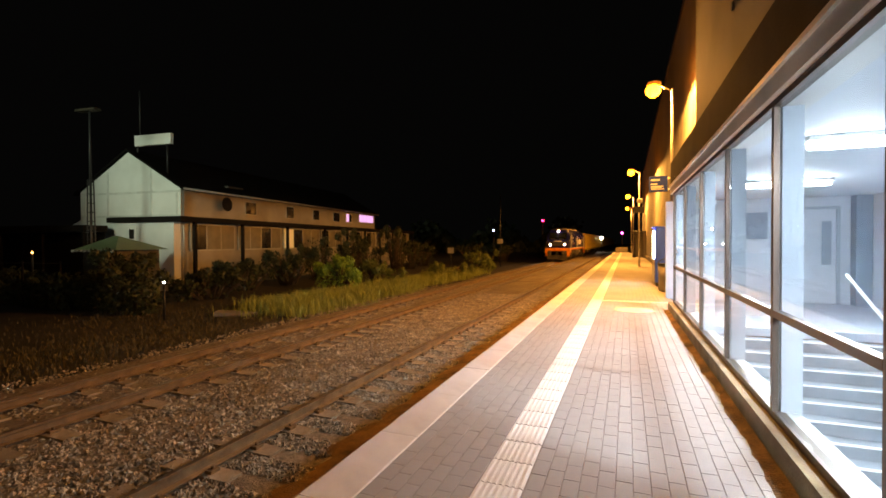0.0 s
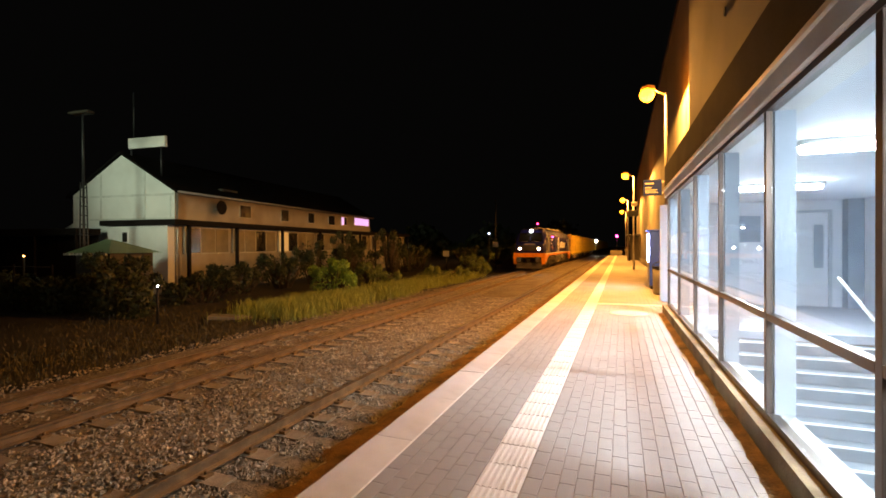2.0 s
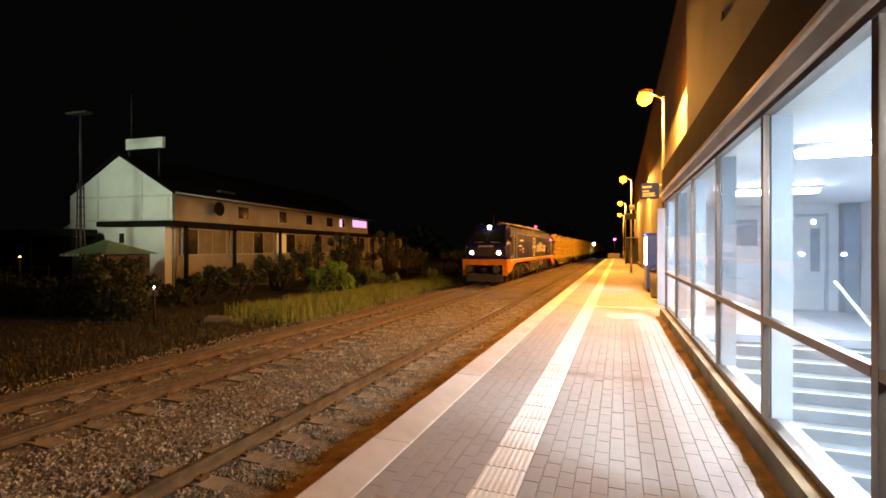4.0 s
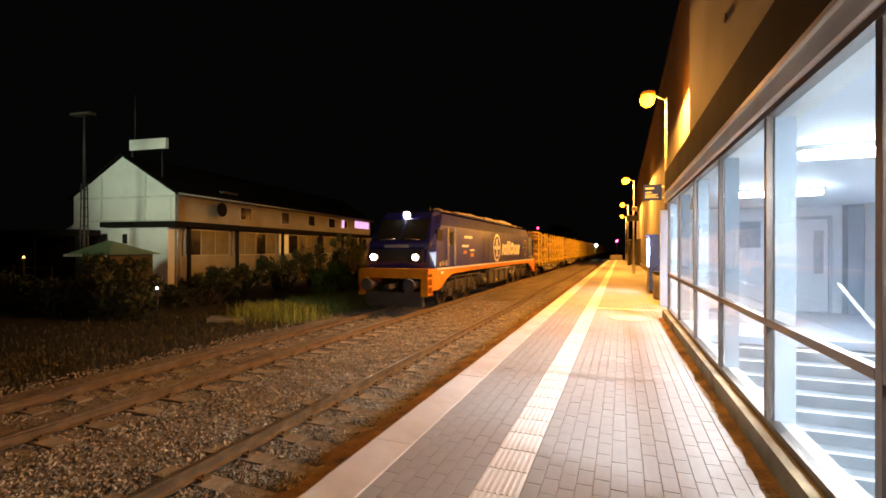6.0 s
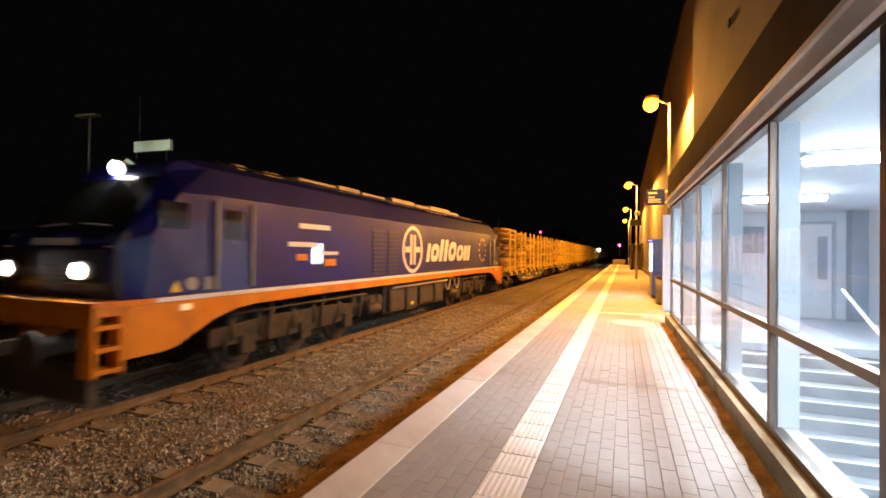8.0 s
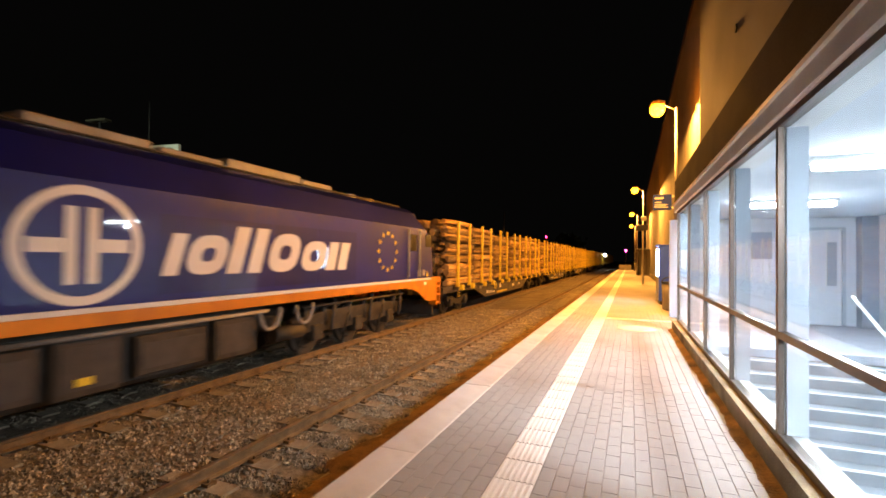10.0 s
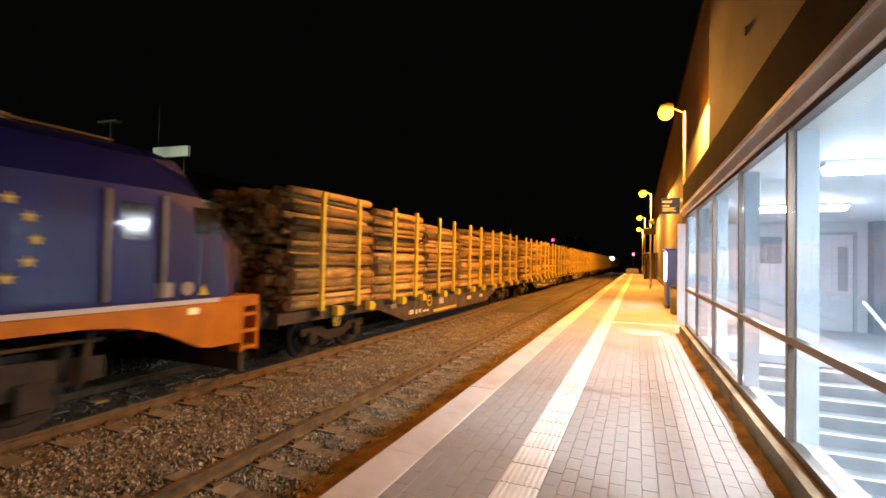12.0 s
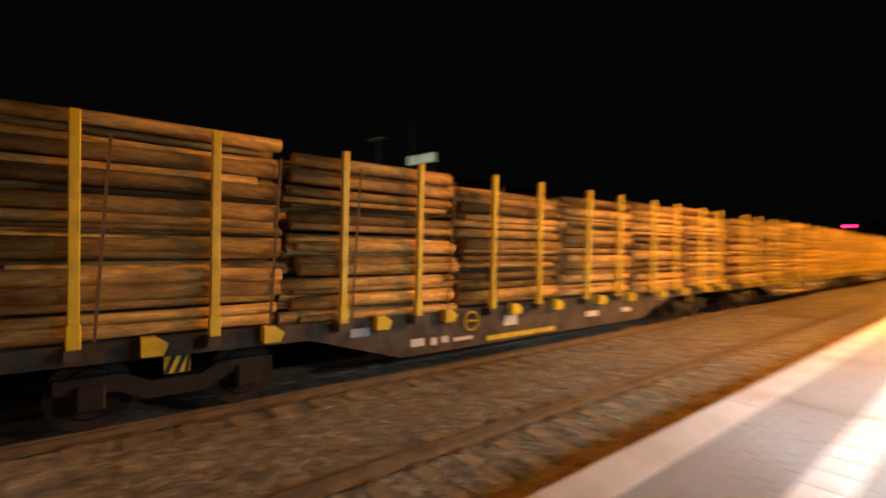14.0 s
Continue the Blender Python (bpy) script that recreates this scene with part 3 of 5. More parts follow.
for s, (xa, za, xb, zb) in enumerate(((-8.1, 5.72, -3.85, 8.26), (0.35, 5.78, -3.85, 8.26))):
    bm = bmesh.new()
    prism(bm, [(xa, za), (xb, zb), (xb, zb + 0.14), (xa, za + 0.14)], "y", -0.18, 27.2)
    part("roof", bm, ROOF, house, "dark tiled roof slope")
part("gutter", tube(bmesh.new(), (0.42, -0.15, 5.86), (0.42, 27.15, 5.86), 0.07, seg=8), GALV, house)
part("downpipe", tube(bmesh.new(), (0.08, 0.12, 0.0), (0.08, 0.12, 5.8), 0.05, seg=8), GALV, house)
for x0, x1, z0, z1 in ((-7.7, -0.05, 5.70, 5.82), (-5.55, -5.43, 4.2, 7.1), (-2.2, -2.08, 4.2, 7.15), (-7.7, -0.05, 4.32, 4.42), (-0.32, -0.2, 4.4, 5.7), (-7.45, -7.33, 4.4, 5.7)):
    part("batten", cells((x0, x1, -0.035, -0.003, z0, z1)), BATTEN, wall, "pale wall batten")
part("skylight", cells((-0.9, -0.3, 4.2, 5.6, 6.42, 6.55)), WHITEGREY, house, "dim roof light")
# lean-to along the track side and round the corner
part("annex_wall", cells((-4.4, 0.0, -0.5, -0.04, 0, 3.95)), WHITEWALL, house, "white lower wall")
part("annex_roof", cells((-4.7, 0.75, -0.75, -0.04, 3.96, 4.26), (0.003, 0.75, -0.038, 38.6, 3.96, 4.26)), TIMBER, house, "black flat-roof edge")
aw = part("annex_window", cells((-3.3, -2.82, -0.53, -0.503, 2.95, 3.62)), WHITEPAINT, house)
part("pane", cells((-3.24, -2.88, -0.545, -0.532, 3.0, 3.56)), PANE, aw)
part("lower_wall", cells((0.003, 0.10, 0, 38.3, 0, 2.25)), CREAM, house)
part("end_wall", cells((-5.0, 0.0, 27.05, 38.3, 0, 3.95)), WHITEWALL, house)
POSTS = (0.42, 4.45, 9.5, 15.1, 19.3, 23.3, 27.2, 31.0, 34.8, 38.2)
for y in POSTS:
    part("veranda_post", cells((0.5, 0.66, y - 0.09, y + 0.09, 0, 3.955)), TIMBER, house)
for k, (a, b) in enumerate(zip(POSTS[:-1], POSTS[1:])):
    fr = part("window_band", cells((0.012, 0.10, a + 0.15, b - 0.15, 2.256, 3.90)), TRIMGREY, house, "pale framed window band")
    n = 3 if b - a < 4.5 else 4
    w = (b - a - 0.42) / n
    for j in range(n):
        y0 = a + 0.21 + w * j
        lit = k == 2 and j == 0
        part("pane", cells((0.102, 0.112, y0 + 0.05, y0 + w - 0.05, 2.34, 3.82)), WARMROOM if lit else (CURTAIN if (j + k) % 3 else PANE), fr, "lit from within" if lit else "")
for y0, y1, z0, z1 in ((5.4, 6.6, 4.68, 5.62), (10.1, 11.2, 4.66, 5.66), (14.0, 15.1, 4.7, 5.66), (17.5, 18.8, 4.7, 5.66), (20.1, 21.3, 4.78, 5.66), (23.0, 26.6, 4.9, 5.75)):
    fr = part("upper_window", cells((0.003, 0.04, y0, y1, z0, z1)), WHITEPAINT if y0 > 19 else TRIMGREY, house)
    n = 4 if y0 > 22 else (2 if y0 > 19 else 1)
    w = (y1 - y0 - 0.06) / n
    for j in range(n):
        part("pane", cells((0.042, 0.05, y0 + 0.06 + w * j, y0 + w * (j + 1) - 0.02, z0 + 0.06, z1 - 0.06)), LILACROOM if y0 > 22 or (y0 > 19 and j == 0) else PANE, fr)
bm = bmesh.new()
tube(bm, (0.45, 3.1, 5.2), (0.55, 3.1, 5.2), 0.12, 0.46, 16)
dish = part("dish", bm, TIMBER, house, "dark round satellite dish")
part("dish_arm", tube(bmesh.new(), (0.0, 3.1, 5.1), (0.45, 3.1, 5.2), 0.03, seg=6), GALV, dish)
# board on the ridge
board = thing("roof_board", "pale blank board on posts above the roof ridge", "sign", HOUSE)
part("panel", cells((-3.72, -1.0, 0.3, 0.5, 8.62, 9.25)), WHITEWALL, board)
for x, z in ((-3.6, 8.05), (-1.35, 6.9)):
    part("leg", tube(bmesh.new(), (x, 0.4, z), (x, 0.4, 8.63), 0.05, seg=6), BLACK, board)
part("aerial", tube(bmesh.new(), (-3.4, 0.4, 9.25), (-3.4, 0.4, 12.0), 0.03, seg=6), BLACK, board)
side_house = thing("side_shed", "low white lean-to beside the gabled house", "shed", HOUSE)
bm = bmesh.new()
prism(bm, [(-9.6, 0), (-9.6, 3.75), (-7.8, 4.5), (-7.8, 0)], "y", 0.5, 6)
part("wall", bm, WHITEWALL, side_house)
carport = thing("carport", "dark flat-roofed shelter in front of the gable", "carport", HOUSE)
part("roof", cells((-16.0, -4.55, -2.2, -0.8, 3.40, 3.78)), TIMBER, carport)
part("back", cells((-15.8, -4.7, -0.9, -0.81, 0, 3.39)), TIMBER, carport)
for x in (-15.5, -11.5, -8.0, -4.8):
    part("post", cells((x - 0.07, x + 0.07, -2.1, -1.96, 0, 3.395)), TIMBER, carport)
GREENROOF = mat("green_sheet_roof", (0.16, 0.24, 0.13), 0.5, scale=2, vary=0.2, bump=0.1)
kiosk = thing("kiosk", "small hut with a green hipped sheet roof", "hut", HOUSE)
# black wall: the hut's unlit front is put into the colour
part("wall", cells((0.1, 2.1, -5.6, -3.4, 0, 2.42)), BLACK, kiosk)
bm = bmesh.new()
lo = [bm.verts.new(p) for p in ((-0.2, -5.9, 2.43), (2.4, -5.9, 2.43), (2.4, -3.1, 2.43), (-0.2, -3.1, 2.43))]
hi = [bm.verts.new(p) for p in ((0.55, -4.5, 3.08), (0.85, -4.5, 3.08))]
for f in ((lo[0], lo[1], hi[1], hi[0]), (lo[1], lo[2], hi[1]), (lo[2], lo[3], hi[0], hi[1]), (lo[3], lo[0], hi[0]), (lo[3], lo[2], lo[1], lo[0])):
    bm.faces.new(f)
part("roof", bm, GREENROOF, kiosk, "green sheet roof")
for k in range(11):
    x = -0.15 + 0.235 * k
    part("eave_block", cells((x, x + 0.11, -5.98, -5.905, 2.34, 2.44)), TRIMGREY, kiosk)
fence = thing("mesh_fence", "thin wire fence on pale posts before the yard", "fence", HOUSE)
for k in range(8):
    part("post", tube(bmesh.new(), (-14 + 2.2 * k, -7.5, 0), (-14 + 2.2 * k, -7.5, 2.0), 0.04, seg=6), TIMBER, fence)
for z in (0.5, 1.2, 1.9):
    part("wire", tube(bmesh.new(), (-14, -7.5, z), (1.4, -7.5, z), 0.012, seg=5), BLACK, fence)
# lattice mast with a lamp crown
mast = thing("lattice_mast", "tall lattice mast with a dark crown plate", "mast", HOUSE @ pose(-1.55, -4, 0))
part("foot", cells((-0.3, 0.3, -0.3, 0.3, 0.0, 0.3)), CONCRETE, mast)
for x in (-0.14, 0.14):
    for y in (-0.14, 0.14):
        part("leg", tube(bmesh.new(), (x, y, 0.3), (x * 0.6, y * 0.6, 5.95), 0.035, seg=6), BLACK, mast)
for k in range(12):
    z = 0.6 + 0.46 * k
    r = 0.14 * (1 - 0.4 * (z - 0.3) / 5.65)
    for q in (-r, r):
        part("brace", cells((-r, r, q - 0.02, q + 0.02, z, z + 0.05)), BLACK, mast)
part("pole", tube(bmesh.new(), (0, 0, 5.9), (0, 0, 9.4), 0.06, 0.045, 8), BLACK, mast)
part("crown", box(bmesh.new(), -0.75, 0.55, -0.2, 0.2, 9.38, 9.5, 0.03), GRIME, mast)

# ---- low lamps and far signals ----
SMALLWHITE = glow("small_white_lamp", (1.0, 0.95, 0.85), 6.0)
SMALLORANGE = glow("small_orange_lamp", (1.0, 0.4, 0.08), 3.0)
MAGENTA = glow("magenta_signal", (1.0, 0.03, 0.25), 14.0)
SIGNALRED = glow("red_signal", (1.0, 0.01, 0.06), 14.0)


def signal_post(label, x, y, z, material, r, base=-1.0):
    sp = thing("signal_post", label, "signal", pose(x, y, base))
    part("post", tube(bmesh.new(), (0, 0.1, 0), (0, 0.1, z - base), 0.06, seg=8), BLACK, sp)
    part("hood", box(bmesh.new(), -r * 1.6, r * 1.6, 0.0, 0.2, z - base - 2 * r, z - base + 2 * r, 0.02), BLACK, sp)
    bm = bmesh.new()
    bmesh.ops.create_uvsphere(bm, u_segments=12, v_segments=8, radius=r, matrix=Matrix.Translation((0, -0.03, z - base)))
    part("lens", bm, material, sp, "glowing lens")


signal_post("signal mast with a glowing red lens", -13.5, 80, 5.3, SIGNALRED, 0.16)
signal_post("signal at the platform end with a magenta lens", -0.8, 90, 3.2, MAGENTA, 0.18)
signal_post("mast with a bright white lamp beside the tracks", -5.9, 121, 2.6, glow("far_white_lamp", (1, 0.9, 0.75), 40.0), 0.28)
signal_post("thin mast with a small bluish lamp", -20.0, 72, 3.55, glow("bluish_lamp", (0.5, 0.6, 1.0), 4.0), 0.14)
for x, y, z, mm, word in ((-15.13, 11.35, 0.24, SMALLWHITE, "white"), (-19.0, 12.4, -0.75, SMALLWHITE, "dim white"), (-24.4, 12.1, 1.23, SMALLORANGE, "orange")):
    lo_ = thing("ground_lamp", f"small {word} lamp on a short post", "lamp", pose(x, y, -1.1))
    part("post", tube(bmesh.new(), (0, 0, 0), (0, 0, z + 1.05), 0.04, seg=6), BLACK, lo_)
    bm = bmesh.new()
    bmesh.ops.create_uvsphere(bm, u_segments=10, v_segments=6, radius=0.036 if word == "white" else 0.045, matrix=Matrix.Translation((0, 0, z + 1.1)))
    part("bulb", bm, mm, lo_)
for x, y, z, label in ((-13.0, 49.5, 1.75, "pale square track sign on a tall post"), (-16.0, 42.0, 0.85, "small pale track sign on a post")):
    sg = thing("track_sign", label, "sign", pose(x, y, -1.1))
    part("post", tube(bmesh.new(), (0, 0.05, 0), (0, 0.05, z + 1.1 + (5 if z > 1 else 0.3)), 0.05, seg=6), BLACK, sg)
    part("plate", cells((-0.32, 0.32, -0.02, 0.0, z + 0.8, z + 1.35)), TRIMGREY, sg)
slab = tagged(part("concrete_slab", box(bmesh.new(), -0.75, 0.75, -0.35, 0.35, 0, 0.16, 0.03), CONCRETE, None, "pale concrete trough lid lying in the grass"), category="slab")
slab.matrix_basis = pose(-13.6, 13.1, -1.12, 0, 4, 35)

# ---- green ----
def leaf_mat(name, a):
    m = mat(name, a, 0.6, scale=3, vary=0.4, bump=0.1)
    return m


LEAF = leaf_mat("green_leaf", (0.24, 0.42, 0.06))
# leaf colour darkened to stand for foliage the lamps barely reach
LEAFDARK = leaf_mat("shade_dark_leaf", (0.045, 0.06, 0.02))
GREENGRASS = leaf_mat("yellow_green_grass", (0.33, 0.38, 0.075))
OLIVE = leaf_mat("olive_scrub_leaf", (0.15, 0.19, 0.04))
GRASS = leaf_mat("dry_grass", (0.10, 0.082, 0.028))
TWIG = mat("brown_twig", (0.08, 0.055, 0.035), 0.9)


def leaves(n, blobs, size, seed):
    """Many small folded leaves spread over the skins of several uneven clumps."""
    rng = np.random.default_rng(seed)
    vs, fs = [], []
    for k in range(n):
        cx, cy, cz, rx, ry, rz = blobs[rng.integers(len(blobs))]
        d = rng.normal(size=3)
        d /= np.linalg.norm(d)
        r = rng.uniform(0.45, 1.08) ** 0.6
        p = np.array((cx, cy, cz)) + d * (rx, ry, rz) * r
        if p[2] < 0.03:
            p[2] = rng.uniform(0.03, 0.3)
        u = rng.normal(size=3)
        u /= np.linalg.norm(u)
        w = np.cross(u, d)
        w /= np.linalg.norm(w) + 1e-6
        s = size * rng.uniform(0.6, 1.4)
        b = len(vs)
        vs += [tuple(p - u * s), tuple(p + w * s * 0.45), tuple(p + u * s), tuple(p - w * s * 0.45)]
        fs += [(b, b + 1, b + 2), (b, b + 2, b + 3)]
    me = bpy.data.meshes.new("leaves")
    me.from_pydata(vs, [], fs)
    return me


def shrub(name, label, x, y, blobs, n, size, material, seed):
    sh = thing(name, label, "bush", pose(x, y, -1.12))
    rr = random.Random(seed + 500)
    if len(blobs) < 8:   # small twiggy clumps break the outline
        blobs = blobs + [(b[0] + rr.uniform(-1, 1) * b[3], b[1] + rr.uniform(-1, 1) * b[4], b[2] + rr.uniform(0.3, 1.0) * b[5], 0.28, 0.28, 0.34) for b in blobs for _ in range(3)]
    me = leaves(n, blobs, size, seed)
    me.materials.append(material)
    new("leaves", me).parent = sh
    bm = bmesh.new()
    rng = random.Random(seed)
    for cx, cy, cz, rx, ry, rz in blobs:
        for _ in range(4):
            tube(bm, (cx * 0.3 + rng.uniform(-.1, .1), cy * 0.3, 0), (cx + rng.uniform(-rx, rx) * 0.6, cy + rng.uniform(-ry, ry) * 0.6, cz + rz * 0.7), 0.03, 0.008, 5)
    part("stem", bm, TWIG, sh)


shrub("bush", "bright green leafy bush beside the through track", -14.6, 21.0, [(0, 0, 0.85, 1.0, 0.9, 0.85), (-0.8, 0.2, 0.7, 0.7, 0.7, 0.7), (0.75, -0.2, 0.65, 0.75, 0.7, 0.62), (0.1, 0.2, 1.55, 0.45, 0.45, 0.35)], 4200, 0.075, LEAF, 3)
shrub("bush", "olive green bush among the grass", -15.0, 25.6, [(0, 0, 0.7, 1.0, 0.9, 0.75), (0.9, 0.6, 0.55, 0.8, 0.8, 0.55), (-0.5, 0, 1.2, 0.5, 0.5, 0.4)], 2600, 0.08, OLIVE, 4)
shrub("bush", "low scrub beside the track", -13.0, 31.5, [(0, 0, 0.5, 1.3, 1.6, 0.5), (0.9, 1.6, 0.45, 0.9, 1.2, 0.45)], 2600, 0.08, OLIVE, 5)
shrub("bush", "yellow-green scrub beside the track", -12.2, 40.0, [(0, 0, 0.75, 1.1, 1.8, 0.75), (-0.6, 2.6, 0.9, 1.0, 1.5, 0.9), (0.7, -1.5, 0.5, 0.8, 1.2, 0.5), (-1.2, 0.8, 1.2, 0.7, 0.9, 0.6)], 3000, 0.09, OLIVE, 6)
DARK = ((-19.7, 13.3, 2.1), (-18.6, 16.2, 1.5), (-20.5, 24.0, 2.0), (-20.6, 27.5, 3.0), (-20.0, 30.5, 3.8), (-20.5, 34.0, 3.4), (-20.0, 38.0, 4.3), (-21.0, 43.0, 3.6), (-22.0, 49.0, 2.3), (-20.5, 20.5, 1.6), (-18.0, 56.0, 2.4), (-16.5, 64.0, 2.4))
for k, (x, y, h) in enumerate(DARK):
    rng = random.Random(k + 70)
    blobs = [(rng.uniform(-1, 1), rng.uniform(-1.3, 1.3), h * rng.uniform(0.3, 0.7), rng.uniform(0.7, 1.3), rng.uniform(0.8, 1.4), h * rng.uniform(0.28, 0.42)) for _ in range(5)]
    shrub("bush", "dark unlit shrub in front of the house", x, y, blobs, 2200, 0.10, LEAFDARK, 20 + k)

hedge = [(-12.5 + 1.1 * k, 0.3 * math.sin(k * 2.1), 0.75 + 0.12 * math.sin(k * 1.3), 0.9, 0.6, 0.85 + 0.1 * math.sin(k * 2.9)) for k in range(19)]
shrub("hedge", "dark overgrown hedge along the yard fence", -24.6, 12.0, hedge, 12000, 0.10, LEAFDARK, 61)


def grass(name, label, n, spots, height, seed, material):
    rng = np.random.default_rng(seed)
    vs, fs = [], []
    for k in range(n):
        cx, cy, rx, ry = spots[rng.integers(len(spots))]
        x, y = cx + rng.normal() * rx, cy + rng.normal() * ry
        if x > -10.3:
            continue
        h = height * rng.uniform(0.4, 1.3)
        a, lean = rng.uniform(0, 6.28), rng.uniform(0.05, 0.5) * h
        w = 0.012 * rng.uniform(0.7, 1.6)
        dx, dy = math.cos(a), math.sin(a)
        b, z = len(vs), -1.13
        vs += [(x - dy * w, y + dx * w, z), (x + dy * w, y - dx * w, z), (x + dx * lean * 0.4 + dy * w * 0.7, y + dy * lean * 0.4 - dx * w * 0.7, z + h * 0.6), (x + dx * lean * 0.4 - dy * w * 0.7, y + dy * lean * 0.4 + dx * w * 0.7, z + h * 0.6), (x + dx * lean, y + dy * lean, z + h)]
        fs += [(b, b + 1, b + 2, b + 3), (b + 3, b + 2, b + 4)]
    me = bpy.data.meshes.new(name)
    me.from_pydata(vs, [], fs)
    me.materials.append(material)
    tagged(new(name, me), label, "grass", kind="stuff")


tuft = random.Random(31)
TUFTS = [(-12.5 + tuft.gauss(0, 0.9), 14.3 + 25 * tuft.random() ** 1.5, tuft.uniform(0.2, 0.6), tuft.uniform(0.3, 0.9)) for _ in range(90)]
grass("tall_grass", "tall yellow-green grass beside the through track", 34000, TUFTS, 0.50, 8, GREENGRASS)
grass("dry_grass", "dry brownish grass on the dark ground", 14000, [(-12.4, 20.0, 0.8, 5.0), (-13.0, 9.0, 1.4, 2.5), (-12.5, 5.0, 1.3, 2.5), (-16.0, 12.0, 2.0, 3.0), (-12.0, 12.0, 0.9, 2.0)], 0.13, 9, GRASS)

# lit tree at the yard lamp
tree = thing("tree", "tree at the edge of the yard lit from beside", "tree", pose(-33.8, 8.6, -1.1))
part("trunk", tube(tube(bmesh.new(), (0, 0, 0), (0.1, 0, 3.0), 0.22, 0.16, 10), (0.1, 0, 3.0), (0.5, 0.3, 5.2), 0.14, 0.05, 8), TWIG, tree)
me = leaves(2600, [(0.2, 0, 4.2, 1.6, 1.6, 1.1), (-0.8, 0.6, 5.2, 1.2, 1.2, 0.9), (0.9, -0.4, 5.4, 1.1, 1.2, 0.8)], 0.12, 77)
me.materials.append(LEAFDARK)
new("crown", me).parent = tree
# far dark woods close the view
rng = np.random.default_rng(5)
vs, fs = [], []
for k in range(9000):
    a = rng.uniform(-1.0, 0.05)
    dist = rng.uniform(120, 150)
    x, y = dist * math.sin(a) - 20, dist * math.cos(a)
    z = -1 + 9 * rng.random() ** 1.6 * (0.6 + 0.4 * math.sin(a * 40))
    s = rng.uniform(0.5, 1.1)
    t = rng.uniform(0, 3.14)
    b = len(vs)
    vs += [(x - s * math.cos(t), y - s * math.sin(t), z), (x, y, z - s * 0.6), (x + s * math.cos(t), y + s * math.sin(t), z + 0.2), (x, y, z + s)]
    fs.append((b, b + 1, b + 2, b + 3))
me = bpy.data.meshes.new("woods")
me.from_pydata(vs, [], fs)
me.materials.append(LEAFDARK)
tagged(new("far_woods", me), "dark woods behind the tracks at night", "woods", kind="stuff")

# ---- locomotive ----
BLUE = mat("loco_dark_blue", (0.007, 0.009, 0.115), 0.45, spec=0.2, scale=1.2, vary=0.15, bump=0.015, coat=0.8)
# lighter blue for the flanks: the light falling on them is in the colour
SIDEBLUE = mat("loco_lit_side_blue", (0.009, 0.013, 0.175), 0.42, spec=0.2, scale=1.2, vary=0.15, bump=0.015, coat=0.9, stain=((0.016, 0.018, 0.10), 0.5, 1.0))
ORANGE = mat("loco_orange", (0.66, 0.235, 0.008), 0.5, spec=0.25, scale=2.5, vary=0.15, bump=0.04, stain=((0.3, 0.09, 0.03), 0.4, 1.6))
LETTER = mat("loco_white_foil", (0.72, 0.70, 0.66), 0.45, scale=3, vary=0.05, bump=0.02)
CABGLASS = mat("dark_cab_glass", (0.012, 0.013, 0.012), 0.06, scale=3, vary=0.2, bump=0.0, coat=0.6)
YELLOW = mat("yellow_enamel", (0.80, 0.60, 0.03), 0.45, scale=3, vary=0.15, bump=0.05, stain=((0.25, 0.13, 0.03), 0.5, 2.5))
ROOFGREY = mat("pale_grey_roof_sheet", (0.34, 0.32, 0.29), 0.55, scale=3, vary=0.2, bump=0.06, stain=((0.12, 0.10, 0.08), 0.6, 1.5))
HEADGLOW = glow("headlight_glow", (1.0, 0.93, 0.82), 45.0)
AMBER = glow("amber_lamp", (1.0, 0.5, 0.08), 0.16)
W = 1.45


def wheelset(bm, r):
    for s in (-1, 1):
        tube(bm, (s * 0.68, 0, 0), (s * 0.80, 0, 0), r, r, 24)
        tube(bm, (s * 0.80, 0, 0), (s * 0.83, 0, 0), r * 0.72, r * 0.66, 24)
        tube(bm, (s * 0.83, 0, 0), (s * 0.88, 0, 0), r * 0.26, r * 0.24, 12)
        for k in range(4):
            a = math.pi / 2 * k
            tube(bm, (s * 0.83, r * 0.5 * math.cos(a), r * 0.5 * math.sin(a)), (s * 0.85, r * 0.5 * math.cos(a), r * 0.5 * math.sin(a)), 0.045, seg=8)
    tube(bm, (-0.7, 0, 0), (0.7, 0, 0), 0.09, seg=10)
    return bm


ROLLING = []   # wheelsets and their radius
loco = thing("locomotive", "dark blue and orange six-axle locomotive with lit headlights", "locomotive")
LEN = 22.0
# body shell: cross-section drawn out between the cabs
shell = [(-W, 1.64), (-W, 3.30), (-1.20, 3.80), (-0.98, 3.95), (0.98, 3.95), (1.20, 3.80), (W, 3.30), (W, 1.64)]
bm = bmesh.new()
prism(bm, shell, "y", 2.0, LEN - 2.0)
for f in bm.faces:
    f.material_index = 0
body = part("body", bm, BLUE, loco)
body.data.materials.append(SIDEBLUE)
# upright faces take the lit-side blue, roof slopes keep the darker one
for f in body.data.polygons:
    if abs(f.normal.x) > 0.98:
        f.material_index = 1


